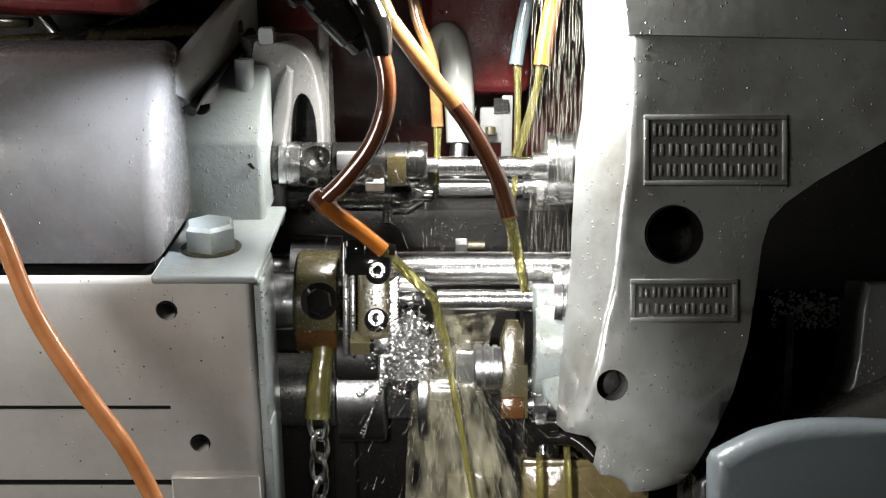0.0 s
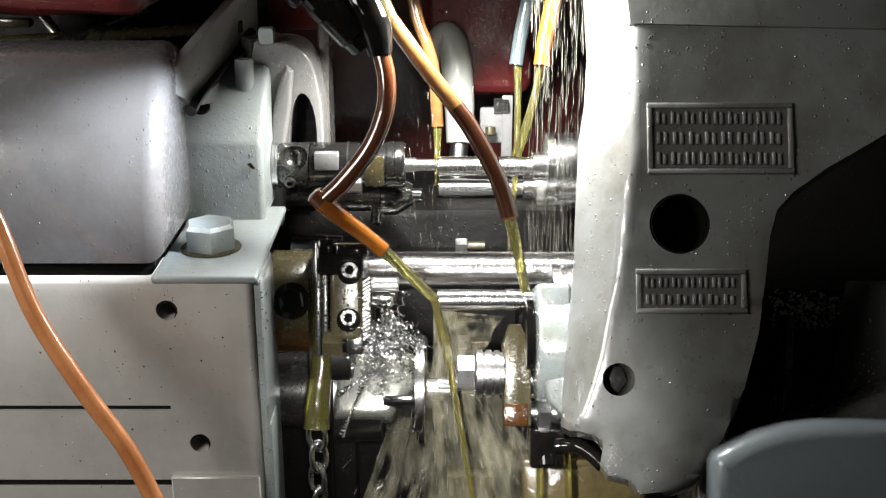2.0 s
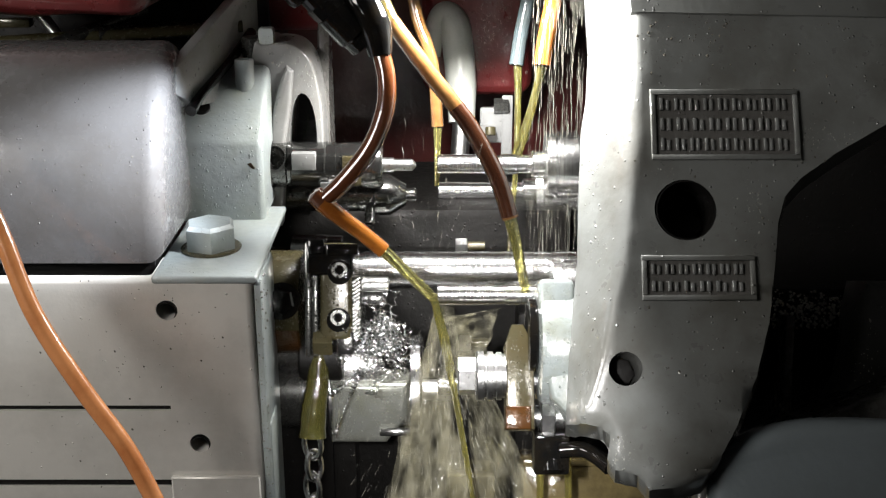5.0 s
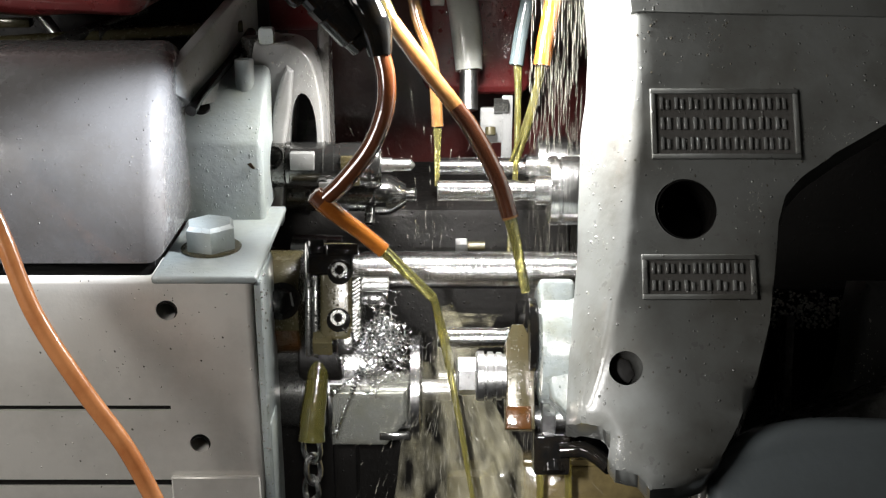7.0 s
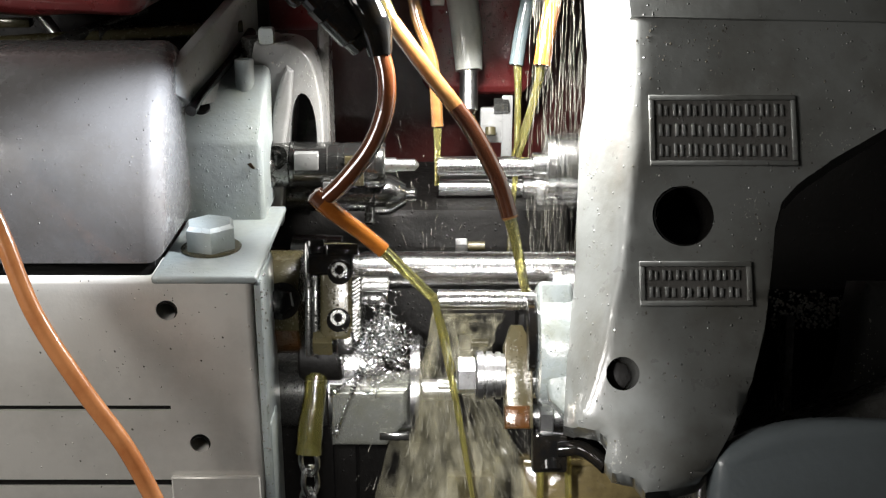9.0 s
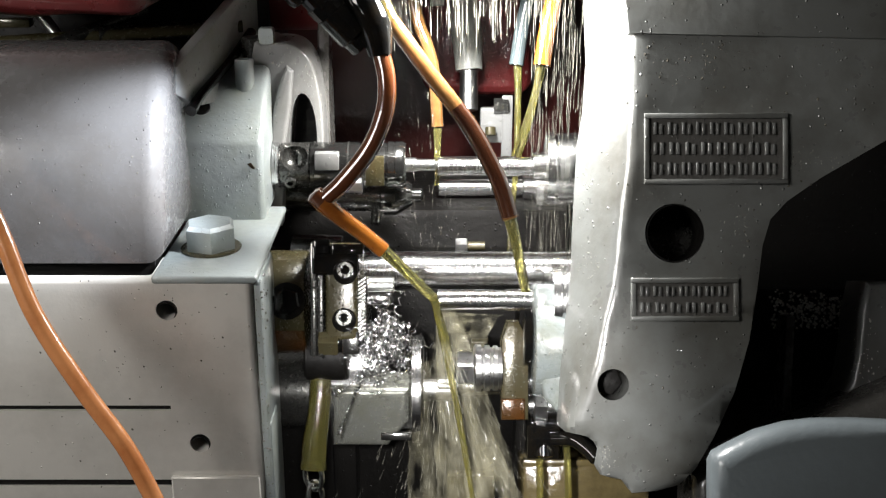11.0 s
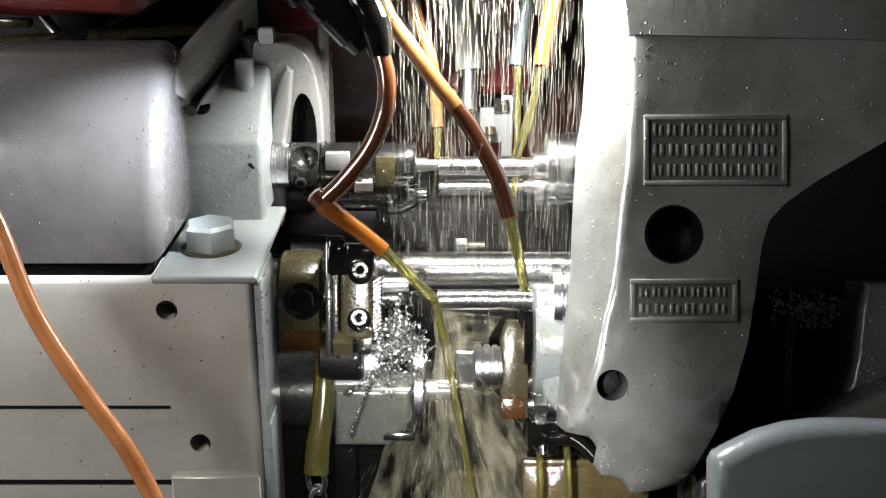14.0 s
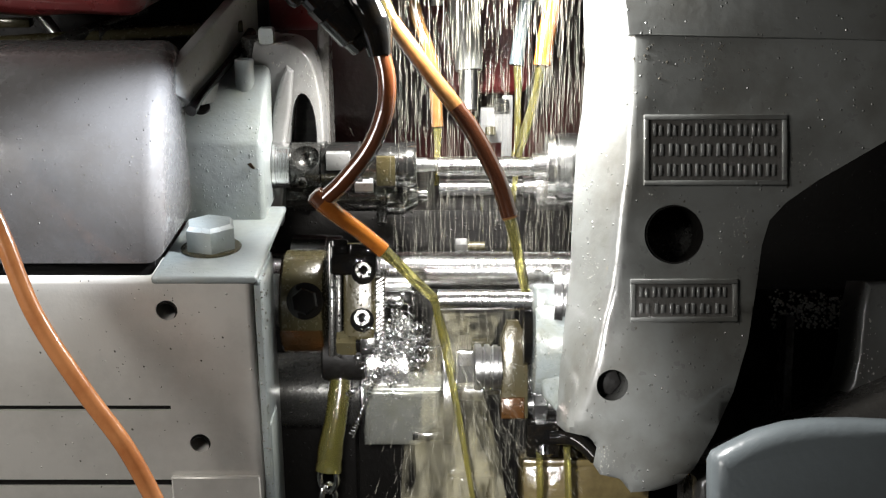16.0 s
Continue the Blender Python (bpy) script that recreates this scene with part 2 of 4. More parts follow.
TILT = Matrix.Rotation(radians(-20), 3, "X")
NORMAL = Vector((0, -math.cos(radians(20)), math.sin(radians(20))))
UPV = Vector((0, math.sin(radians(20)), math.cos(radians(20))))


def prism(pts, depth, bevel, seg=3, direction=None):
    """A plate of the given outline, thick by depth behind its face, with rounded front edges."""
    bm = bmesh.new()
    d = Vector(direction if direction is not None else -NORMAL) * depth
    vs = [bm.verts.new(p) for p in pts]
    f = bm.faces.new(vs)
    r = bmesh.ops.extrude_face_region(bm, geom=[f], use_keep_orig=True)
    moved = [v for v in r["geom"] if isinstance(v, bmesh.types.BMVert)]
    bmesh.ops.translate(bm, verts=moved, vec=d)
    if bevel:
        front = [e for e in bm.edges if all(v in vs for v in e.verts)]
        bmesh.ops.bevel(bm, geom=front, offset=bevel, segments=seg, profile=0.5, affect="EDGES", clamp_overlap=True)
    return bm


def tblock(centre, size, bevel=0.001, seg=2):
    """A box leaned back with the tools: centre, and its width, depth and height."""
    h = Vector(size) / 2
    bm = block(-h, h, min(bevel, min(size) * 0.3), seg, TILT)
    bmesh.ops.translate(bm, verts=bm.verts, vec=centre)
    return bm


def cut(ob, *cutters):
    """Takes solid bmeshes, in the world's metres, out of a mesh part for good."""
    root = ob
    while root.parent is not None:
        root = root.parent
    off = -Vector(root["origin"]) if "origin" in root else Vector()
    for bm in cutters:
        bmesh.ops.translate(bm, verts=bm.verts, vec=off)
        bmesh.ops.recalc_face_normals(bm, faces=bm.faces)
        me = bpy.data.meshes.new("t")
        bm.to_mesh(me)
        bm.free()
        tool = new("t", me)
        tool.parent = ob.parent
        mod = ob.modifiers.new("b", "BOOLEAN")
        mod.operation, mod.object, mod.solver = "DIFFERENCE", tool, "EXACT"
        dg = bpy.context.evaluated_depsgraph_get()
        dg.update()
        out = bpy.data.meshes.new_from_object(ob.evaluated_get(dg))
        ob.modifiers.clear()
        ob.data = out
        bpy.data.objects.remove(tool)
    for p in ob.data.polygons:
        p.use_smooth = True
    ob.data.set_sharp_from_angle(angle=radians(38))
    return ob


# ---- setting ----
solo("ceiling", block((-0.62, -1.1, 1.62), (0.62, 0.32, 1.64), 0.002, 1), PAINT_DARK, "dim grey enclosure roof", "ceiling", "structure")
for nm, lo, hi in (("wall_north", (-0.62, 0.322, 0.58), (0.62, 0.34, 1.62)), ("wall_south", (-0.62, -1.12, 0.58), (0.62, -1.102, 1.62)),
                   ("wall_west", (-0.64, -1.1, 0.58), (-0.622, 0.32, 1.62)), ("wall_east", (0.622, -1.1, 0.58), (0.64, 0.32, 1.62))):
    solo(nm, block(lo, hi, 0.002, 1), PAINT_DARK, "dim grey enclosure wall", "wall", "structure")
solo("floor", block((-0.64, -1.12, 0.53), (0.64, 0.34, 0.549), 0.002, 1), VOID, "dark oily floor under the chip pan", "floor", "structure")

# Machine bed with its chip pan, and the red back housing.
bed = thing("machine_bed", (0, 0.1, 0.55), "dark oily cast iron machine bed with a chip pan", "machine bed", kind="structure")
part("pan", block((-0.5, -0.25, 0.55), (0.5, 0.318, 0.58), 0.004), VOID, bed, "black oily chip pan")
part("back_panel", block((-0.5, 0.28, 0.581), (0.099, 0.305, 1.45), 0.006), DARKRED, bed, "dark red painted back panel")
# Near-black panels stand for the unlit depth behind the arm.
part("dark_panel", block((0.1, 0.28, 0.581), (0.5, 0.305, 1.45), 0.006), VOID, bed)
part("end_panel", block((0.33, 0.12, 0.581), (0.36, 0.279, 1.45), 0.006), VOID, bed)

# Red wrinkled housing behind the hoses.
bm = block((-0.01338, 0.20975, 1.12076), (0.05512, 0.30835, 1.2601), 0.012, 4)
bmesh.ops.subdivide_edges(bm, edges=bm.edges[:], cuts=3, use_grid_fill=True)
for v in bm.verts:
    v.co += NORMAL * 0.006 * noise.noise(v.co * 40)
red_box = solo("red_housing", bm, RED, "red painted casting wet with oil behind the spindles", "housing")
red_box["origin"] = (0, 0, 0)
bm = block((-0.24, 0.03, 1.197), (-0.128, 0.2, 1.262), 0.014, 4)
bmesh.ops.subdivide_edges(bm, edges=bm.edges[:], cuts=3, use_grid_fill=True)
for v in bm.verts:
    v.co += NORMAL * 0.01 * noise.noise(v.co * 30) + UPV * 0.008 * noise.noise(v.co * 26 + Vector((3, 0, 0)))
solo("red_guard", bm, RED, "crumpled red painted guard above the head", "guard")
# Unseen board, added only to cast shade on the cover's top.
solo("shade_board", prism([(x, y, 1.219) for x, y in ((-0.4, 0.036), (-0.138, 0.036), (-0.126, 0.04), (-0.04, 0.04), (-0.04, 0.19), (-0.4, 0.19))], 0.008, 0.002, 2, (0, 0, 1)), RED, "unseen red board added to shade the head cover", "hood")
inner = thing("feed_linkage", (-0.2, 0.1, 1.15), "near-black feed linkage under the red guard", "linkage")
# Near-black box that closes the gap behind the rods.
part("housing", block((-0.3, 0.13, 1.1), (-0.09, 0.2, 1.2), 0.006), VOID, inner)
for a, b, r_, mt in (((-0.24, 0.08, 1.176), (-0.1, 0.1, 1.182), 0.003, OLIVE), ((-0.2, 0.07, 1.172), (-0.15, 0.11, 1.19), 0.0035, DARK), ((-0.17, 0.09, 1.18), (-0.12, 0.12, 1.178), 0.004, DARK)):
    part("rod", rod(a, b, r_), mt, inner)
solo("red_ledge", block((-0.1447, 0.13313, 1.1734), (-0.05951, 0.2185, 1.26176), 0.008, 3), RED, "red painted ledge behind the head cover", "ledge")

# ---- head at the tool side ----
head = thing("tool_head", (-0.14684, -0.035, 0.99528), "grey enamelled cast head with a ground steel front", "machine head")
plate = part("front_plate", block((-0.26, -0.035, 0.92), (-0.0795, -0.008, 1.1), 0.003, 3), GROUND, head, "ground steel front plate with slots")
cut(plate,
    lathe((-0.11559, -0.037, 1.08541), [(0, 0.0045), (0.034, 0.0045)], 28, (0, 1, 0)),
    lathe((-0.10602, -0.037, 1.02237), [(0, 0.0045), (0.034, 0.0045)], 28, (0, 1, 0)),
    lathe((-0.10512, -0.037, 0.99306), [(0, 0.0045), (0.034, 0.0045)], 28, (0, 1, 0)),
    block((-0.3, -0.045, 1.03814), (-0.11755, -0.012, 1.04087), 0.0003, 1),
    block((-0.3, -0.045, 1.00048), (-0.11755, -0.012, 1.00422), 0.0003, 1),
    block((-0.3, -0.032, 1.08), (-0.1215, 0.02, 1.12), 0.002, 2))
# Inserts that put the shade of holes, gap and slots into near-black colour.
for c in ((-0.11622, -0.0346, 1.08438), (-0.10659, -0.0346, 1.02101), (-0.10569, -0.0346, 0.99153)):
    part("hole_shade", lathe(c, [(0, 0.0041), (0, 0.0047), (0.026, 0.0047), (0.026, 0.0041)], 28, (0, 1, 0), hoop=True), VOID, head, "near-black insert for the shade in a hole")
part("gap_shade", block((-0.3, -0.014, 1.0803), (-0.124, 0.03, 1.1032), 0.0003, 1), VOID, head, "near-black block for the shade under the cover")
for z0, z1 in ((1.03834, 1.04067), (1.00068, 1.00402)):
    part("slot_shade", block((-0.259, -0.0336, z0), (-0.1178, -0.0125, z1), 0.0002, 1), VOID, head, "near-black insert for the shade in a slot")
# Flat disc on the gib; its near-black stands for a hole's shade.
part("gib_hole_shade", lathe((-0.1057, -0.0371, 0.9915), [(0, 0.0045), (0.0006, 0.0045)], 24, (0, -1, 0)), VOID, head, "near-black insert for the shade in a hole")
part("gib", block((-0.1196, -0.0375, 0.93), (-0.0805, -0.0351, 1.0068), 0.0006, 1), GROUND, head, "ground steel gib strip")
edge_plate = part("side_plate", fuse(block((-0.0794, -0.0335, 0.93), (-0.0758, 0.004, 1.098), 0.003, 4),
                        block((-0.0794, -0.031, 0.93), (-0.0748, -0.012, 1.03), 0.0018, 2)), PALE, head, "chipped pale enamelled edge")
part("shelf", block((-0.121, -0.0356, 1.0972), (-0.077, 0.06, 1.1008), 0.0014, 3), PALE, head, "pale enamelled ledge wet with oil")
# Saddle that carries the upper tool.
side = [(0.0384, 1.1), (0.0384, 1.1365), (0.0405, 1.1392), (0.055, 1.1512), (0.066, 1.1612), (0.08, 1.1725), (0.09, 1.176), (0.125, 1.175), (0.15, 1.16), (0.15, 1.1)]
saddle = part("saddle", prism([(-0.0835, y, z) for y, z in side], 0.041, 0.0035, 4, (-1, 0, 0)), PALE, head, "thick pale grey enamel over rough casting")
cut(saddle, lathe((-0.1, 0.0701, 1.1187), [(0, 0.0125), (0.05, 0.0125)], 40))
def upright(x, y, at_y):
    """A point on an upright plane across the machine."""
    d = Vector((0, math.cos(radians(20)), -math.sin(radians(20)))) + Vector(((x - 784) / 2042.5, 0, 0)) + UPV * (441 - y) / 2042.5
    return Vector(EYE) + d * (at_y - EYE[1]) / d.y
# No hole is cut: a near-black disc stands for its shade.
part("oil_hole_shade", lathe((-0.1139, 0.0548, 1.1510), [(0, 0.0042), (0.0004, 0.0038), (0.0004, 0.0001)], 24, (0, -0.62, 0.78)), VOID, saddle, "near-black disc for the shade in an oil hole")
part("paint_chip", prism([(-0.0912, 0.0382, 1.1283), (-0.0893, 0.0382, 1.1288), (-0.0874, 0.0382, 1.1262), (-0.0886, 0.0382, 1.1258)], 0.0008, 0, 1, (0, -1, 0)), RUST, saddle, "brown chip in the paint")
# Darker enamel than the saddle: the yoke's shade is put into colour.
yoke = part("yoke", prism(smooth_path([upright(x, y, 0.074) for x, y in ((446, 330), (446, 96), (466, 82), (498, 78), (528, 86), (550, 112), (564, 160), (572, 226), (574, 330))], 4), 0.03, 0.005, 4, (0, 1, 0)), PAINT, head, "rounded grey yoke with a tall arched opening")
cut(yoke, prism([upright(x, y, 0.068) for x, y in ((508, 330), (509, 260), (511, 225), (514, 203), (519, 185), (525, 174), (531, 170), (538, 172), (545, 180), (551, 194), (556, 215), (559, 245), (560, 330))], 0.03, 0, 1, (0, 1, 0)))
# Near-black sheet behind the arch, painted shade for the hollow.
part("hollow_shade", prism([upright(x, y, 0.098) for x, y in ((500, 330), (500, 165), (562, 165), (562, 330))], 0.004, 0, 1, (0, 1, 0)), VOID, head, "near-black sheet for the shade in the hollow")
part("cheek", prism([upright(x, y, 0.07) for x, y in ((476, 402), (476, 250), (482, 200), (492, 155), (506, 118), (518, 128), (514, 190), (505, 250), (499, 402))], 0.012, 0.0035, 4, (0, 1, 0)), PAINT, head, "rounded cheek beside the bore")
# Still darker enamel, so the wing reads as shaded.
part("yoke_wing", prism([(-0.064, y, z) for y, z in ((0.1, 1.1), (0.098, 1.15), (0.112, 1.185), (0.12, 1.195), (0.124, 1.195), (0.124, 1.1))], 0.006, 0.002, 2, (1, 0, 0)), PAINT_DARK, head)
# Ledge bolt, oil tube and stud: each pulls out on its own.
def hex_bolt(at, r, h, label):
    b = thing("hex_bolt", at, label, "bolt", "bolts of the head")
    part("head", lathe(at, [(0, r * 0.97), (h * 0.12, r), (h * 0.86, r), (h, r * 0.86)], 24, (0, 0, 1), 6, 12), PALE, b)
    part("washer", lathe(at, [(-0.0002, r * 1.12), (0.0009, r * 1.12), (0.0012, r * 1.08)], 32, (0, 0, 1)), OLIVE, b, "oily washer")
    return b
hex_bolt((-0.10229, -0.00092, 1.1006), 0.0118, 0.0125, "painted hexagon bolt on the pale ledge ringed by oil")
t = thing("oil_tube", (-0.0938, 0.066, 1.157), "short olive oil tube in the saddle", "oil tube")
part("tube", lathe((-0.0946, 0.066, 1.1595), [(-0.008, 0.0046), (0.0115, 0.0046), (0.0123, 0.0043), (0.0125, 0.0031), (0.004, 0.0031)], 28, (0, 0, 1)), PALE, t)
part("oil_fill", lathe((-0.0946, 0.066, 1.1635), [(0, 0.003), (0.0062, 0.003)], 20, (0, 0, 1)), OLIVE, t, "olive oil standing in the tube")
t = thing("square_stud", (-0.0853, 0.08, 1.17479), "pale painted square-headed stud on the saddle", "stud")
part("stud", lathe((-0.08529, 0.08, 1.17507), [(-0.01, 0.005), (0.0085, 0.005), (0.0095, 0.0042)], 4, (0, 0, 1), 4, 45), PALE, t)
part("collar", lathe((-0.08529, 0.08, 1.17507), [(-0.01, 0.006), (0.0015, 0.006), (0.002, 0.0055)], 24, (0, 0, 1)), PAINT, t)
t = thing("oil_plug", (-0.09421, 0.092, 1.17629), "dark oil plug on the saddle", "oil plug")
part("plug", lathe((-0.09242, 0.08, 1.17507), [(-0.01, 0.0052), (0.0045, 0.0052), (0.0052, 0.0046)], 24, (0, 0, 1)), DARK, t)

# Rounded cover at the outer end of the head.
cover = thing("head_cover", (-0.19, 0.02, 1.104), "rounded grey enamelled head cover, glossy and wet", "cover")
# Bulged front: an arc from the lower lip to the flat top, drawn out along the head.
arc = [(0.036, 1.1035), (-0.0272, 1.1035)]
for i in range(11):
    a = radians(4 + 80 * i / 10)
    arc.append((0.028 - 0.0555 * math.cos(a), 1.1125 + 0.0735 * math.sin(a)))
arc.append((0.036, 1.186))
bm = prism([(-0.33, y, z) for y, z in arc], 0.214, 0, 1, (1, 0, 0))
bmesh.ops.bevel(bm, geom=[e for e in bm.edges if all(v.co.x > -0.12 for v in e.verts)], offset=0.0085, segments=6, profile=0.5, affect="EDGES")
shell = part("shell", bm, COVER_PAINT, cover)
rim = part("rim", prism([(-0.1155, 0.014, 1.166), (-0.115, 0.016, 1.178), (-0.1, 0.11, 1.199), (-0.094, 0.15, 1.215), (-0.094, 0.15, 1.14), (-0.111, 0.035, 1.156)], 0.005, 0.0015, 2, (-1, 0, 0)), PAINT, cover, "raised grey rim")
part("seal", tube([(-0.1115, 0.02, 1.1575), (-0.109, 0.035, 1.162), (-0.102, 0.07, 1.17), (-0.096, 0.1, 1.179)], [0.0026, 0.0022, 0.0022, 0.0026], 14, 6), BLACK, cover, "black oily rubber seal")
t = thing("steel_pin", (-0.19389, 0.09326, 1.18081), "bright steel pin under the red guard", "pin")
part("pin", rod((-0.19948, 0.09642, 1.18948), (-0.19026, 0.09221, 1.17793), 0.003), BRIGHT, t)
t = thing("brass_link", (-0.21065, 0.09422, 1.18344), "oily brass-coloured link under the red guard", "link")
part("link", block((-0.22462, 0.09527, 1.18633), (-0.20454, 0.10217, 1.1819), 0.001), BRASS, t)

# ---- spindle drum ----
AX_Y, AX_Z = 0.0809, 1.059
drum = thing("spindle_drum", (0.07, AX_Y, AX_Z), "indexing drum with five bar-feeding steel spindles", "spindle drum")
part("drum_plate", lathe((0.0745, AX_Y, AX_Z), [(0, 0.078), (0.002, 0.08), (0.05, 0.08), (0.052, 0.078)], 64), DARK, drum, "dark oily drum")
for i in range(5):
    a = radians(-12.5 + 72 * i)
    o = Vector((0, AX_Y, AX_Z)) + (NORMAL * math.cos(a) + UPV * math.sin(a)) * 0.06
    sp = part("spindle", lathe(o, [(0.0505, 0.0115), (0.0508, 0.0165), (0.0545, 0.017), (0.0548, 0.0152), (0.0562, 0.0152), (0.0565, 0.0165), (0.066, 0.0165), (0.067, 0.014), (0.0744, 0.014)], 48), STEEL, drum)
    part("collet", lathe(o, [(0.044, 0.0062), (0.0445, 0.0068), (0.0504, 0.0072)], 32), STEEL, sp)
    part("bar", lathe(o, [(-0.0028, 0.0044), (-0.0022, 0.0049), (0.024, 0.0049), (0.0243, 0.0046), (0.029, 0.0046), (0.0293, 0.0051), (0.036, 0.0051), (0.0363, 0.0047), (0.0439, 0.0047)], 32), BAR, sp, "bright round bar stock")

# Fixed centre shaft.
shaft = thing("centre_shaft", (-0.04, AX_Y, AX_Z), "bright turned centre shaft with fine tool marks", "shaft")
part("shaft", lathe((0, AX_Y, AX_Z), [(-0.09, 0.0092), (-0.041, 0.0092), (-0.0408, 0.0098), (0.054, 0.0098), (0.0545, 0.0093), (0.056, 0.0093), (0.0563, 0.0098), (0.073, 0.0098)], 48), BAR, shaft)
part("bush", lathe((-0.078, AX_Y, AX_Z), [(0, 0.017), (0.0005, 0.0185), (0.018, 0.0185), (0.0185, 0.018), (0.026, 0.018), (0.0265, 0.0165)], 48), STEEL, shaft, "steel guide bush")

# ---- upper drilling tool ----
UY, UZ = 0.0701, 1.1187
upper = thing("drill_holder", (-0.04, UY, UZ), "steel drill holder with a short drill, wet with oil", "tool holder")
u = 0.00027913
def ux(px):
    return (px - 784) * u
part("shank", lathe((0, UY, UZ), [(-0.13, 0.0098), (ux(497), 0.0098)], 40), DARK, upper)
part("chrome_ring", lathe((0, UY, UZ), [(ux(496), 0.0108), (ux(498), 0.0115), (ux(511), 0.0115), (ux(512), 0.0111), (ux(515), 0.0111), (ux(516), 0.0115), (ux(534), 0.0115), (ux(536), 0.0108)], 48), STEEL, upper, "bright turned ring")
neck = part("notch_body", lathe((0, UY, UZ), [(ux(536), 0.0105), (ux(538), 0.0112), (ux(588), 0.0112), (ux(590), 0.0105)], 48), DARK, upper, "oily necked body with a scooped pocket")
scoop = bmesh.new()
bmesh.ops.create_icosphere(scoop, subdivisions=4, radius=0.0066, matrix=Matrix.Translation((ux(564), UY - 0.0085, UZ + 0.0062)))
cut(neck, scoop)
part("scoop_lip", lathe((ux(564), UY - 0.0058, UZ + 0.0043), [(0, 0.0061), (0, 0.0068), (0.0005, 0.0068), (0.0005, 0.0061)], 32, (0, -0.8, 0.6), hoop=True), BRIGHT, upper, "bright lip of the pocket")
bodyu = part("body", lathe((0, UY, UZ), [(ux(590), 0.0105), (ux(591), 0.0117), (ux(597), 0.0117), (ux(598), 0.0113), (ux(675), 0.0113), (ux(676), 0.0107), (ux(684), 0.0107), (ux(685), 0.0111), (ux(722), 0.0111), (ux(723), 0.0106), (ux(725), 0.0106)], 48), TOOL, upper)
part("nose_ring", lathe((0, UY, UZ), [(ux(725), 0.0108), (ux(726), 0.0116), (ux(735), 0.0116), (ux(736), 0.0112), (ux(738), 0.0112), (ux(739), 0.0116), (ux(752), 0.0116), (ux(757), 0.0106), (ux(757), 0.005)], 48), TOOL, upper, "dark polished nose ring")
part("flat", block((ux(600), UY - 0.0122, UZ + 0.0005), (ux(642), UY - 0.007, UZ + 0.0092), 0.0006, 2), PAINT, upper, "worn grey flat")
part("flat", block((ux(687), UY - 0.0114, UZ - 0.0075), (ux(720), UY - 0.0085, UZ + 0.0072), 0.0005, 2), OLIVE, upper, "olive-stained flat")
part("groove_line", lathe((0, UY, UZ), [(ux(655), 0.0114), (ux(655), 0.01165), (ux(658), 0.01165), (ux(658), 0.0114)], 48, hoop=True), DARK, upper)
part("drill", lathe((0, UY, UZ), [(ux(757), 0.0036), (ux(775), 0.0036), (ux(775), 0.0029), (ux(808), 0.0029), (ux(815), 0.0008)], 24), BRIGHT, upper)
for px, py in ((556, 312), (655, 325)):
    sc = part("socket_screw", rod((ux(px), UY - 0.009, UZ - 0.0052), (ux(px), UY - 0.0118, UZ - 0.0062), 0.0027, 20, hollow=0.0014), DARK, upper)
part("hex_nut", lathe((ux(665), UY - 0.0095, UZ - 0.0075), [(-0.0045, 0.0035), (-0.0043, 0.0039), (0.0043, 0.0039), (0.0045, 0.0035)], 6, (1, 0, 0), 6), BRIGHT, upper)

# Fixed centring tool just behind the drill holder.
back_tool = thing("centring_tool", (-0.04, UY + 0.028, UZ - 0.012), "grey steel centring tool with a conical nose", "tool")
cy, cz = 0.08945, 1.09724
def bx(px):
    return (px - 784) * 0.00029162
part("body", lathe((0, cy, cz), [(-0.13, 0.0085), (bx(662), 0.0085)], 32), DARK, back_tool)
part("nose", lathe((0, cy, cz), [(bx(662), 0.0095), (bx(664), 0.0105), (bx(690), 0.0105), (bx(718), 0.0055), (bx(719), 0.0037), (bx(733), 0.0037), (bx(737), 0.0026)], 40), TOOL, back_tool, "bright conical nose")
part("stop_screw", rod((bx(655), cy - 0.006, cz - 0.004), (bx(655), cy - 0.012, cz - 0.012), 0.0028), DARK, back_tool)

# ---- lower turning tool ----
TY, TZ = 0.0208, 1.0665
k = 0.00026518
def tx(px):
    return (px - 784) * k
tool = thing("box_tool", (-0.05, TY, TZ), "olive oil-stained box tool with clamp block and screws", "turning tool")
part("shank", lathe((0, TY, TZ), [(-0.17, 0.0135), (tx(529), 0.0135)], 40), STEEL, tool, "bright steel shank")
collar = part("collar", lathe((0, TY, TZ), [(tx(528), 0.0215), (tx(530), 0.0228), (tx(534), 0.0238), (tx(598), 0.0238), (tx(602), 0.023), (tx(603), 0.022)], 56), OLIVE, tool, "olive oil-stained collar")
cap = lathe((0, TY, TZ), [(tx(529), 0.0232), (tx(533), 0.0243), (tx(599), 0.0243), (tx(602), 0.0235)], 64)
bmesh.ops.bisect_plane(cap, geom=cap.verts[:] + cap.edges[:] + cap.faces[:], plane_co=Vector((0, TY, TZ)) - UPV * 0.0125, plane_no=UPV, clear_outer=True)
part("brown_film", cap, RUST, tool, "brown varnished underside")
screw = part("hex_screw", lathe((-0.05546, 0.00045, 1.07493), [(0, 0.0064), (0.0058, 0.0064), (0.0066, 0.0055)], 6, tuple(NORMAL), 6, 10), BLACK, tool, "black hexagon screw")
part("washer", lathe((-0.05551, 0.00091, 1.07474), [(0, 0.0084), (0.0026, 0.0084), (0.003, 0.0078)], 32, tuple(NORMAL)), BLACK, screw)
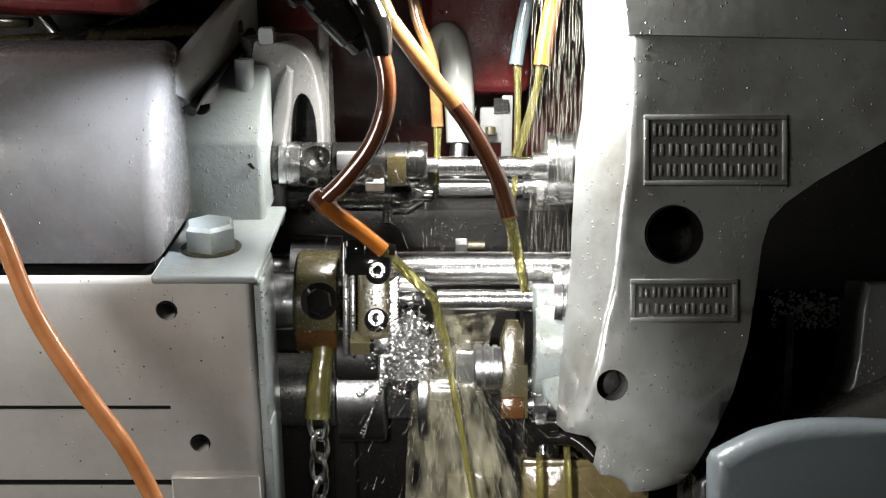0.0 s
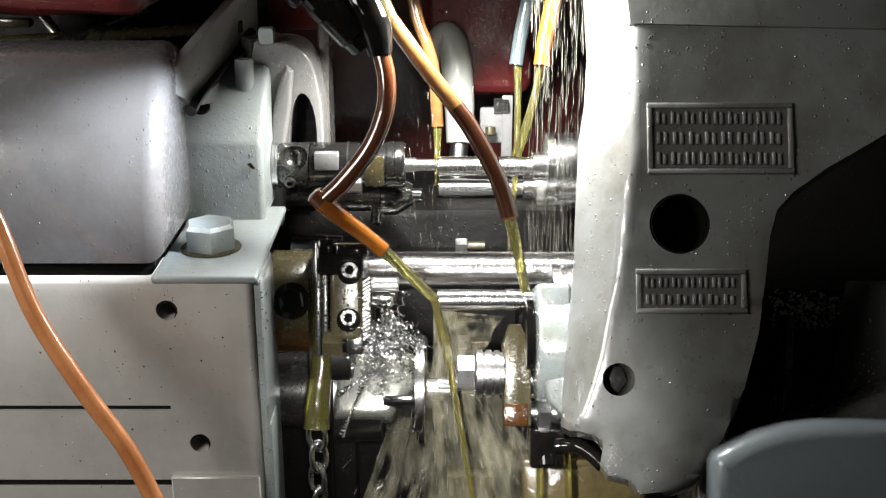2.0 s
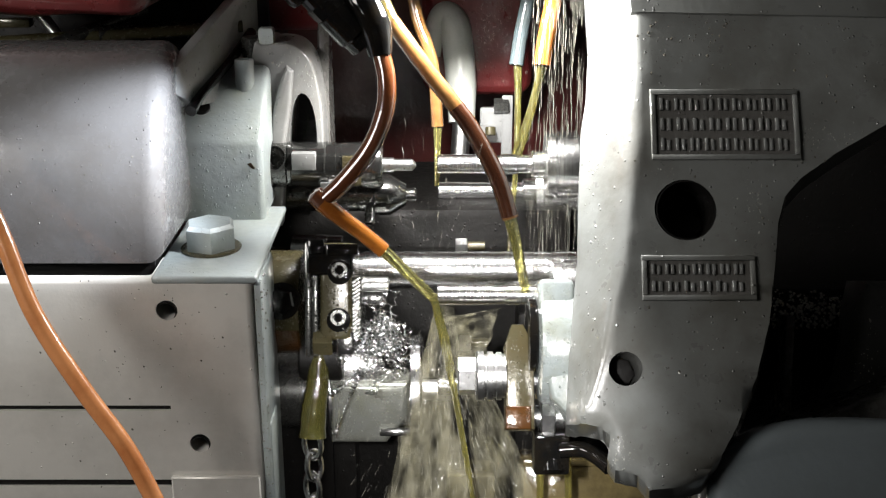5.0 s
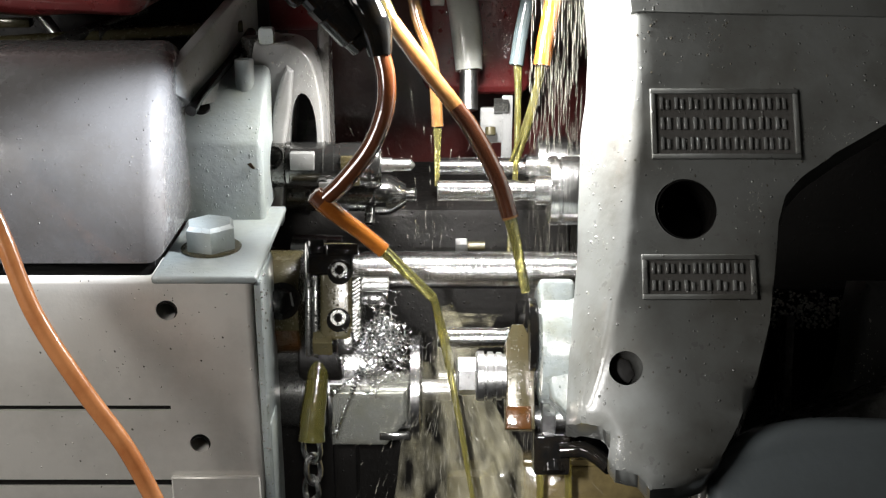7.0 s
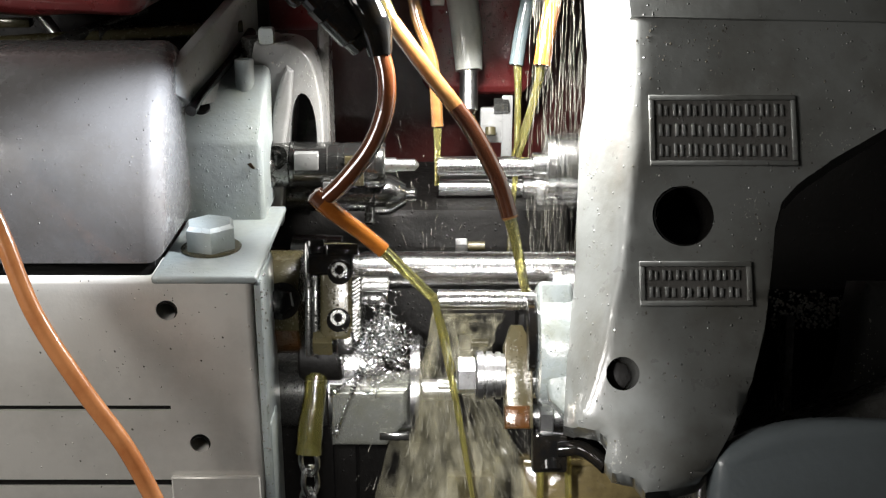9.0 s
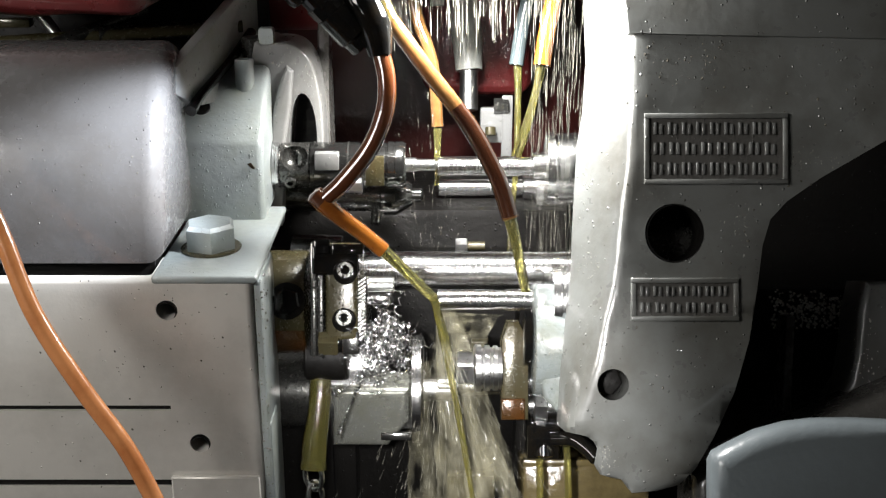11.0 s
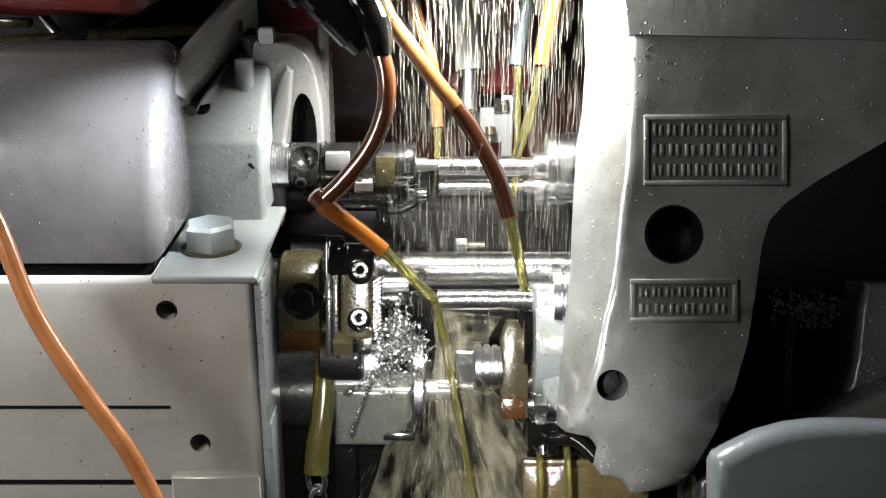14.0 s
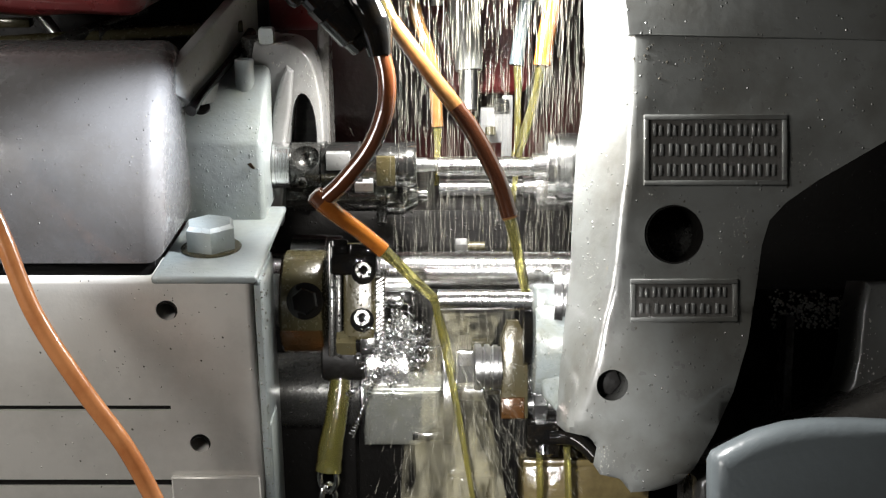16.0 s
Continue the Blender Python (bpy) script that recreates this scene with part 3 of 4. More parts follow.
part("flange", fuse(tblock((-0.0438, 0.01952, 1.06885), (0.00279, 0.042, 0.0518), 0.0012), tblock((-0.04081, 0.02029, 1.06877), (0.00318, 0.0405, 0.05246), 0.0012)), DARK, tool, "dark grooved flange")
clamp = part("clamp_block", tblock((-0.03126, 0.02182, 1.0715), (0.01474, 0.0435, 0.04422), 0.0022, 3), OLIVE, tool, "olive oil-stained clamp block")
part("black_shoulder", tblock((-0.03425, 0.01602, 1.08904), (0.02182, 0.0224, 0.01421), 0.0018, 3), BLACK, tool, "black oily shoulder")
teeth = [tblock((-0.02239, 0.01806, 1.06483), (0.00486, 0.034, 0.02763), 0.001)]
kn = []
for i in range(16):
    b = block((-0.0026, -0.0004, -0.0006), (0.0026, 0.0004, 0.0006), 0.0002, 1, Matrix.Rotation(radians(-20), 3, "X") @ Matrix.Rotation(radians(-35), 3, "Y"))
    bmesh.ops.translate(b, verts=b.verts, vec=Vector((-0.02252, 0.00638, 1.08243)) - UPV * 0.00172 * i)
    kn.append(b)
part("knurled_edge", fuse(*teeth, *kn), DARK, tool, "serrated steel edge")
part("top_bar", fuse(tblock((-0.04, 0.01468, 1.09574), (0.00709, 0.0175, 0.00658), 0.0008), tblock((-0.02838, 0.01448, 1.09446), (0.01419, 0.017, 0.00507), 0.0008)), BLACK, tool, "black oiled top bar")
for o in ((-0.02943, 0.00384, 1.08862), (-0.02999, -0.00262, 1.06823)):
    sc = part("socket_screw", lathe(o, [(-0.002, 0.0038), (0.0022, 0.0038), (0.0026, 0.0035), (0.0026, 0.0021), (0.0004, 0.0019)], 24, tuple(NORMAL)), DARK, tool)
    part("counterbore", lathe(Vector(o) - UPV * 0.0012, [(-0.002, 0.0054), (0.0004, 0.0054), (0.0005, 0.005)], 28, tuple(NORMAL)), BLACK, sc)
part("hex_nut", lathe((-0.04179, -0.00225, 1.0558), [(0, 0.0058), (0.0004, 0.0063), (0.0086, 0.0063), (0.009, 0.0058)], 6, (1, 0, 0), 6, 10), BRASS, tool, "oil-browned hexagon nut")
part("square_stud", tblock((-0.02722, -0.00232, 1.05563), (0.00763, 0.008, 0.01018), 0.0006), TOOL, tool)
part("stud", lathe((-0.03339, -0.00134, 1.05539), [(0, 0.0048), (0.0028, 0.0048)], 24), BLACK, tool)
part("cutter", tblock((-0.01512, 0.01855, 1.0691), (0.01356, 0.012, 0.00626), 0.0008), TOOL, tool, "cutting bit")
part("roller", lathe((-0.0216, 0.02611, 1.07234), [(0, 0.004), (0.0125, 0.004), (0.013, 0.0036)], 24), BRIGHT, tool)
# Added near-black drum in place of the shade under the collar.
part("underside_shade", lathe((-0.05013, 0.0149, 1.04152), [(0, 0.011), (0.001, 0.012), (0.019, 0.012), (0.02, 0.011)], 36), VOID, tool)

# ---- lowest tool with a stepped ring ----
LY, LZ = 0.05504, 1.00269
m = 0.00029162
def lx(px):
    return (px - 784) * m
low = thing("ring_tool", (-0.04, LY, LZ), "stepped steel ring tool with a pale flat jaw", "turning tool")
part("shank", lathe((0, LY, LZ), [(-0.15, 0.019), (lx(600), 0.019)], 40), DARK, low)
part("body", lathe((0, LY, LZ), [(lx(600), 0.024), (lx(604), 0.0262), (lx(680), 0.0262), (lx(684), 0.0255)], 56), STEEL, low)
part("square_neck", tblock((-0.02004, 0.05144, 0.99866), (0.01637, 0.034, 0.02484), 0.0012), DARK, low, "black square neck")
part("ring", lathe((0, LY, LZ), [(lx(741), 0.0265), (lx(743), 0.028), (lx(758), 0.028), (lx(762), 0.0265)], 64), STEEL, low, "bright ring")
part("key", tblock((-0.0197, 0.03171, 0.98975), (0.01537, 0.015, 0.00391), 0.0006), TOOL, low)
jaw = [(lx(606), 0.014), (lx(606), -0.0185), (lx(702), -0.0185), (lx(739), -0.004), (lx(739), 0.014)]
part("jaw", prism([(x, LY - 0.0275, LZ + z) for x, z in jaw], 0.02, 0.0045, 4, (0, 1, 0)), JAW, low, "pale worn flat jaw")
part("pilot", lathe((0, LY, LZ), [(lx(762), 0.0055), (lx(812), 0.0055), (lx(814), 0.005)], 32), BRIGHT, low)

# ---- swinging arm ----
PIVOT = (0.13, 0.07, 1.215)
arm = thing("swing_arm", PIVOT, "heavy grey cast swing arm with raised plates, glossy with oil", "machine arm")
def leaned(x, y, w):
    """A point on the plane that leans back with the arm, w metres before the aim."""
    kk = (0.51065 - w) / 2042.5
    return Vector(AIM) + Vector(((x - 784) * kk, 0, 0)) + UPV * (441 - y) * kk + NORMAL * w


def ease(v, table):
    """Straight-line reading of a short table of (key, value) pairs."""
    for (a0, b0), (a1, b1) in zip(table, table[1:]):
        if v <= a1:
            return b0 + (b1 - b0) * max(0.0, (v - a0) / (a1 - a0))
    return table[-1][1]


# Outline of the casting on its face, then its near flank is drawn back in a broad rounded slope.
EDGE = [(-60, 1030), (0, 1032), (110, 1036), (200, 1030), (260, 1020), (400, 1012), (480, 1009), (560, 1000), (660, 990), (750, 984)]
CREASE = [(-60, 1122), (150, 1122), (260, 1116), (400, 1100), (500, 1086), (600, 1062), (700, 1030), (760, 1005)]
outline = [(x, y) for y, x in EDGE] + [(1000, 764), (1044, 774), (1056, 790), (1050, 822), (1062, 840), (1098, 848), (1116, 872), (1160, 868), (1200, 856), (1228, 830), (1262, 772), (1298, 694), (1324, 604), (1340, 500), (1348, 436), (1362, 390),
                                          (1392, 358), (1450, 318), (1568, 250), (1640, 205), (1640, -60)]
bm = prism([(x, 0, -y) for x, y in outline], 100, 0, 1, (0, 1, 0))
for i in range(1, 78):
    bmesh.ops.bisect_plane(bm, geom=bm.verts[:] + bm.edges[:] + bm.faces[:], plane_co=(0, 0, 60 - 12 * i), plane_no=(0, 0, 1))
for x in [992 + 8 * i for i in range(18)] + [1150, 1180, 1220, 1270, 1330, 1420, 1520]:
    bmesh.ops.bisect_plane(bm, geom=bm.verts[:] + bm.edges[:] + bm.faces[:], plane_co=(x, 0, 0), plane_no=(1, 0, 0))
ring_ = [Vector((x, -y)) for x, y in outline[len(EDGE):len(EDGE) + 18]]
for v in bm.verts:
    x, y = v.co.x, -v.co.z
    e, c = ease(y, EDGE), ease(y, CREASE)
    t = (c - x) / max(20.0, c - e) - 0.06
    back = 0.0145 * (math.sqrt(t * t + 0.045) + t) - 0.0018
    if y > 560:
        back += 0.006 * min(1.0, (y - 560) / 260) ** 1.6
    # Rolled far edge.
    near = min((Vector((x, -y)) - a).dot(Vector((x, -y)) - a) for a in (p.lerp(q_, f / 6) for p, q_ in zip(ring_, ring_[1:]) for f in range(6))) ** 0.5
    back += 0.0035 * max(0.0, 1 - near / 16) ** 2
    if v.co.y > 50:
        v.co = leaned(x, y, 0.0115 - max(back, 0) - 0.026)
    else:
        v.co = leaned(x, y, 0.0115 - max(back, 0) + 0.0005 * noise.noise(Vector((x * 0.02, y * 0.02, 3))))
body = part("casting", bm, ARM_PAINT, arm)
cut(body, lathe((0.09993, -0.01099, 1.11073), [(0, 0.0128), (0.05, 0.0128)], 40, tuple(-NORMAL)),
    lathe(leaned(1076, 676, -0.002) + NORMAL * 0.02, [(0, 0.0068), (0.036, 0.0068)], 32, tuple(-NORMAL)))
part("hex_plug", lathe(leaned(1076, 676, -0.002) - NORMAL * 0.014, [(0, 0.0066), (0.009, 0.0066), (0.0094, 0.006)], 6, tuple(NORMAL), 6, 20), VOID, arm, "dark recessed plug")
# Hub round the pivot with its proud edge.
part("hub", fuse(prism([(0.07991, 0.01937, 1.19122), (0.21342, 0.01837, 1.18847), (0.21342, 0.03703, 1.23975), (0.07455, 0.03703, 1.23975)], 0.02, 0.0015, 2),
                 lathe((0.07, PIVOT[1], PIVOT[2]), [(0, 0.03), (0.003, 0.033), (0.16, 0.033)], 56)), ARM_PAINT, arm, "oily hub")


def name_plate(x0, y0, x1, y1, rows, count):
    """A raised frame with rows of raised marks."""
    def bar(xa, ya, xb, yb, h):
        return prism([leaned(xa, ya, 0.0115 + h), leaned(xb, ya, 0.0115 + h), leaned(xb, yb, 0.0115 + h), leaned(xa, yb, 0.0115 + h)], h, 0.0004, 2)
    e = 9
    glyph = random.Random(int(x0))
    plate_ = part("name_plate", fuse(bar(x0, y0, x1, y0 + e, 0.0016), bar(x0, y1 - e, x1, y1, 0.0016), bar(x0, y0 + e, x0 + e, y1 - e, 0.0016), bar(x1 - e, y0 + e, x1, y1 - e, 0.0016)), ARM_PAINT, arm, "raised cast plate frame")
    # Darker panel set inside the frame.
    part("inner_panel", prism([leaned(x, y, 0.0119) for x, y in ((x0 + 4, y0 + 4), (x1 - 4, y0 + 4), (x1 - 4, y1 - 4), (x0 + 4, y1 - 4))], 0.001, 0), PAINT_DARK, plate_, "darker panel between the raised marks")
    step = (y1 - y0 - 2 * e) / rows
    for r in range(rows):
        n = count[r]
        wd = (x1 - x0 - 3.2 * e) / n
        for c in range(n):
            xa = x0 + 1.8 * e + wd * c
            ya = y0 + e + step * (r + 0.18)
            part("raised_mark", fuse(bar(xa, ya, xa + wd * 0.24, ya + step * 0.62, 0.0015), bar(xa + wd * 0.42, ya + step * 0.12 * glyph.random(), xa + wd * 0.66, ya + step * 0.62, 0.0014)), BRIGHT_EDGE, plate_)


BRIGHT_EDGE = mat("worn_cast_relief", (0.2, 0.205, 0.2), 0.22, 0.3, (0.1, 0.1, 0.09), 0.6, 90, 0.3, 400, coat=0.5)
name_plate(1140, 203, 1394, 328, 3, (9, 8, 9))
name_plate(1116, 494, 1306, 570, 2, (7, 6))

# Bracket on the arm with its stop screw.
boss = part("bracket", lathe((0.04206, 0.02237, 1.04452), [(0, 0.0215), (0.0006, 0.0245), (0.0025, 0.0255), (0.018, 0.0258), (0.03, 0.026)], 56), BOSS, arm, "pale enamelled round boss wet with oil")
part("boss_pad", tblock((0.04955, 0.02562, 1.06514), (0.01565, 0.028, 0.01512), 0.0025, 3), BOSS, boss)
part("boss_foot", prism([(0.04313, 0.00111, 1.04458), (0.06858, 0.00101, 1.056), (0.06858, -0.01177, 1.02087), (0.0559, -0.01, 1.01991), (0.04624, -0.00466, 1.02871)], 0.03, 0.002, 2), BOSS, boss)
# Lining and end disc keep the bore in shade by their near-black colour.
part("bore_shade", lathe((0.10054, -0.00816, 1.10974), [(0, 0.0121), (0, 0.0127), (0.03, 0.0127), (0.03, 0.0121)], 40, tuple(-NORMAL), hoop=True), VOID, arm, "near-black lining for the shade in the bore")
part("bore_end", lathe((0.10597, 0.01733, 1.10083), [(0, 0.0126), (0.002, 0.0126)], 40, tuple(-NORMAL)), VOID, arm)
part("washer", lathe((0.03788, 0.02614, 1.04902), [(0, 0.0155), (0.0005, 0.0165), (0.0035, 0.0165), (0.004, 0.016)], 40), BLACK, arm, "black washer")
lug = part("lug", fuse(prism([(0.02777, 0.02274, 1.04553), (0.03073, 0.02588, 1.05415), (0.03612, 0.02588, 1.05415), (0.04071, 0.02274, 1.04553), (0.04071, 0.00983, 1.01007), (0.02777, 0.00983, 1.01007)], 0.016, 0.0012, 2)), BRASS, arm, "oil-browned steel lug")
part("lug_foot", prism([leaned(x, y, -0.0392) for x, y in ((887, 704), (929, 704), (929, 742), (887, 742))], 0.014, 0.0008, 2), RUST, arm, "amber oil film on the foot")
sy, sz = 0.02375, 1.03074
q = 0.00027252
def sx(px):
    return (px - 784) * q
stop = part("stop_screw", lathe((0, sy, sz), [(sx(838), 0.0105), (sx(841), 0.0113), (sx(851), 0.0113), (sx(852), 0.0098), (sx(856), 0.0098), (sx(857), 0.011), (sx(866), 0.011), (sx(867), 0.0099), (sx(871), 0.0099), (sx(872), 0.0108), (sx(880), 0.0108), (sx(881), 0.0099), (sx(887), 0.0099)], 44), BRIGHT, arm, "bright knurled stop screw")
part("hex_head", lathe((0, sy, sz), [(sx(808), 0.0077), (sx(810), 0.0086), (sx(836), 0.0086), (sx(838), 0.008)], 6, (1, 0, 0), 6), BRIGHT, stop)
ny, nz = 0.02126, 1.01223
nut = part("lock_nut", lathe((0, ny, nz), [(sx(944), 0.008), (sx(946), 0.0088), (sx(966), 0.0088), (sx(968), 0.008)], 6, (1, 0, 0), 6, 8), BRIGHT, arm, "oily hexagon lock nut")
part("stud", lathe((0, ny, nz), [(sx(930), 0.0055), (sx(985), 0.0055), (sx(986), 0.0075), (sx(1000), 0.0075)], 28), STEEL, nut)
part("drain_fitting", fuse(block((0.04017, 0.00891, 1.00753), (0.05615, 0.02351, 0.98917), 0.0015), lathe((0.04886, 0.01563, 0.99675), [(0, 0.006), (0.008, 0.006), (0.009, 0.004)], 24, (0, -0.5, -0.85))), BLACK, arm, "black oily fitting")
part("foot_pipe", tube([(0.05149, 0.00679, 1.00171), (0.0607, 0.00502, 1.0027), (0.06693, 0.00012, 1.00092), (0.07173, -0.00521, 0.99796)], 0.0036, 12), BLACK, arm)

# ---- parts right of the arm ----
t = shaft_right = thing("arm_shaft", (0.20237, 0.091, 1.0284), "near-black shaft with a rough speckled sleeve behind the arm", "shaft")
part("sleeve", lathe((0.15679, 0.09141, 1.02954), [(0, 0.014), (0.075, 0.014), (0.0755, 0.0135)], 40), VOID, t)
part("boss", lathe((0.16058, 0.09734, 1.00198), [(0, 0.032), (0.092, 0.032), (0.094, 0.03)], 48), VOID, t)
t = thing("chute_cover", (0.15122, -0.05919, 1.01047), "smooth pale blue-grey enamelled chute cover", "cover")
def chute(pts, w, d, bev):
    return prism([leaned(x, y, w) for x, y in pts], d, bev, 4)
part("shell", chute([(1262, 960), (1262, 822), (1270, 806), (1300, 790), (1345, 768), (1400, 753), (1450, 747), (1520, 746), (1660, 752), (1660, 960)], 0.042, 0.012, 0.0075), CHUTE, t)
t = thing("shoulder_casting", leaned(1540, 740, -0.03), "dim grey casting sloping up behind the chute cover", "casting")
part("slope", chute([(1228, 960), (1230, 845), (1330, 800), (1460, 742), (1580, 690), (1700, 640), (1700, 960)], -0.03, 0.04, 0.006), PAINT_DARK, t)
t = thing("bearing_housing", leaned(1600, 600, -0.06), "dim grey rounded bearing housing behind the arm", "housing")
house = part("housing", chute([(1536, 500), (1524, 550), (1518, 620), (1508, 676), (1486, 712), (1510, 716), (1560, 700), (1680, 660), (1680, 500)], -0.06, 0.03, 0.006), PAINT, t)
part("web", chute([(1392, 560), (1384, 740), (1400, 742), (1408, 560)], -0.08, 0.03, 0.001), PAINT_DARK, t, "narrow grey web")
t = thing("drip_tray", (0.06993, 0.02115, 0.95345), "brown oily drip tray under the arm", "drip tray")
part("tray", tblock((0.07157, 0.03828, 0.94787), (0.06352, 0.044, 0.04461), 0.002), TAN, t)
part("lip", tblock((0.07107, 0.02568, 0.97758), (0.06308, 0.008, 0.00336), 0.001), TAN, t, "olive stained lip")

# ---- white lever and bracket behind the bars ----
hook = thing("white_pipe_bend", (0.00525, 0.19314, 1.16283), "curved white enamelled pipe bend behind the bars", "pipe bend")
part("bend", tube([(-0.00332, 0.20685, 1.17711), (-0.00331, 0.21049, 1.19296), (0.00198, 0.21241, 1.20116), (0.00793, 0.20958, 1.1963), (0.01123, 0.20393, 1.18079), (0.01385, 0.19615, 1.16233), (0.01517, 0.18882, 1.14218)], [0.004, 0.006, 0.008, 0.009, 0.0092, 0.009, 0.0078], 22, 10), WHITE, hook)
part("sleeve", rod((0.01517, 0.18882, 1.14218), (0.01484, 0.18081, 1.12018), 0.0054), BRIGHT, hook, "worn bright end")
bracket = thing("pale_bracket", (0.0274, 0.15128, 1.1063), "pale bracket with dark set screws behind the bars", "bracket")
part("plate", block((0.02102, 0.15869, 1.12665), (0.03861, 0.16403, 1.10624), 0.0015), PAINT, bracket)
part("post", block((0.03308, 0.16031, 1.13405), (0.03946, 0.15821, 1.09611), 0.001), PAINT, bracket)
part("nut", lathe((0.02867, 0.15912, 1.12785), [(0, 0.0045), (0.008, 0.0045), (0.0085, 0.004)], 6, (1, 0, 0), 6), DARK, bracket)
part("screw", rod((0.02668, 0.15314, 1.11726), (0.02668, 0.15151, 1.11278), 0.003), BRASS, bracket)
# Clamps with set screws under the centre shaft.
for o in ((0.00679, 0.11329, 1.06041), (-0.04878, 0.09534, 1.01109), (0.00865, 0.09534, 1.01109)):
    t = thing("set_screw", o, "oily hexagon set screw behind the shaft", "screw", "set screws behind the shaft")
    part("head", lathe(o, [(0, 0.004), (0.0006, 0.0045), (0.006, 0.0045), (0.0065, 0.004)], 6, (1, 0, 0), 6), BRIGHT, t)
    part("thread", lathe(o, [(0.0064, 0.0028), (0.016, 0.0028)], 16), BRASS, t, "brass threaded stem")
t = thing("pale_block", (0.01375, 0.0501, 0.94528), "olive-stained pale steel block in the pan", "block")
part("block", block((0.00178, 0.0485, 0.9555), (0.0276, 0.06648, 0.90257), 0.002, 2), BRASS, t)
# Added block; its near-black colour gives the dark between the tools.
rear = thing("dark_rear_block", (-0.01166, 0.14816, 0.95153), "near-black block added to darken the gaps behind the spindles", "casting")
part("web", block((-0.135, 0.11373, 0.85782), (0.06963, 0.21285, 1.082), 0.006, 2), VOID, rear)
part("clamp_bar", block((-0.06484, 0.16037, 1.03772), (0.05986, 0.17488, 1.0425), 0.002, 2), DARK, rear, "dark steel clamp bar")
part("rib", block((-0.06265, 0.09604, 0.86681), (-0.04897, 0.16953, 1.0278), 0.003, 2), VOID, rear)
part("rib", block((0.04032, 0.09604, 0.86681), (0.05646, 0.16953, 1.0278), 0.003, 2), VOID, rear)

# ---- hoses ----
def hose(name, label, pts, rad, material, cap=None):
    t = thing(name, pts[0], label, "hose", "coolant hoses")
    part("hose", tube(pts, rad, 20, 10), material, t)
    d = (Vector(pts[-1]) - Vector(pts[-2])).normalized()
    part("end", lathe(pts[-1], [(-0.001, rad * 1.02), (0.0012, rad * 1.02), (0.0014, rad * 0.8), (0.0004, rad * 0.72)], 20, tuple(d)), material, t)
    return t


hose("copper_hose", "orange copper-coloured hose hanging before the head", [(-0.18423, -0.05169, 1.16266), (-0.16913, -0.06349, 1.13023), (-0.15619, -0.07419, 1.10083), (-0.1374, -0.08415, 1.07346), (-0.1215, -0.09153, 1.05319), (-0.1102, -0.09854, 1.03394), (-0.0988, -0.10702, 1.01062)], 0.0036, HOSE_PALE)
h = hose("brown_hose", "glossy brown coolant hose bent towards the box tool", [(-0.02745, 0.02045, 1.18541), (-0.02451, 0.01584, 1.17275), (-0.02559, 0.01277, 1.15847), (-0.03193, 0.01046, 1.14335), (-0.04283, 0.0086, 1.12947), (-0.05275, 0.00727, 1.11997)], 0.0041, HOSE_BROWN)
part("nozzle", tube([(-0.0535, 0.0071, 1.1195), (-0.04618, 0.00686, 1.11299), (-0.03635, 0.0072, 1.10517), (-0.02666, 0.00726, 1.09655)], [0.0046, 0.0039, 0.0037, 0.0037], 20, 8), NOZZLE, h, "amber clear nozzle tube")
part("elbow", lathe((-0.0545, 0.00752, 1.12067), [(-0.0045, 0.002), (-0.0035, 0.0043), (0.003, 0.0046), (0.0045, 0.0035)], 20, (0.7, 0, -0.7)), HOSE_BROWN, h)
amber = hose("amber_hose", "long glossy amber coolant hose", [(-0.0285, 0.03728, 1.20243), (-0.01975, 0.033, 1.19068), (-0.00602, 0.02858, 1.17266), (0.00858, 0.02508, 1.15427), (0.01879, 0.02237, 1.13807), (0.02549, 0.01951, 1.12436), (0.03019, 0.01644, 1.11008)], 0.0038, HOSE)
part("lower_hose", tube([(0.00554, 0.02547, 1.1583), (0.01164, 0.02458, 1.15), (0.01879, 0.02237, 1.13807), (0.02549, 0.01951, 1.12436), (0.03019, 0.01635, 1.10984)], [0.0039, 0.0041, 0.0041, 0.0041, 0.004], 20, 10), HOSE_DARK, amber, "brown oil-filled lower length")
hose("amber_hose", "amber coolant hose dripping behind the others", [(-0.01732, 0.10425, 1.21101), (-0.01285, 0.09565, 1.18738), (-0.00782, 0.09088, 1.17425), (-0.00449, 0.08808, 1.16073), (-0.00282, 0.08238, 1.1363)], 0.0031, HOSE)
hose("copper_hose", "orange copper-coloured coolant hose", [(0.05607, 0.08378, 1.21324), (0.0523, 0.07733, 1.1955), (0.04924, 0.0738, 1.17996), (0.04762, 0.06991, 1.16928)], 0.0042, NOZZLE)
hose("grey_hose", "grey-green hose pouring oil", [(0.04646, 0.13496, 1.20766), (0.04352, 0.12792, 1.18832), (0.04072, 0.1249, 1.17417), (0.03836, 0.11965, 1.15975)], 0.0038, HOSE_GREY)
fit_ = thing("black_fitting", (-0.0442, 0.01415, 1.19735), "black glossy hose fitting with a manifold elbow", "hose fitting")
fd = (0.66, 0.12, -0.74)
part("barrel", lathe((-0.0585, 0.0195, 1.2135), [(-0.02, 0.0062), (0.0, 0.0062), (0.001, 0.0075), (0.012, 0.0078), (0.013, 0.0068), (0.0155, 0.0068), (0.0165, 0.0082), (0.03, 0.0082), (0.031, 0.0072), (0.0365, 0.0068), (0.0375, 0.0045)], 40, fd), BLACK, fit_)
part("hex_collar", lathe((-0.052, 0.0207, 1.2062), [(0, 0.0082), (0.0006, 0.0088), (0.0062, 0.0088), (0.0068, 0.0082)], 6, fd, 6, 14), BLACK, fit_)
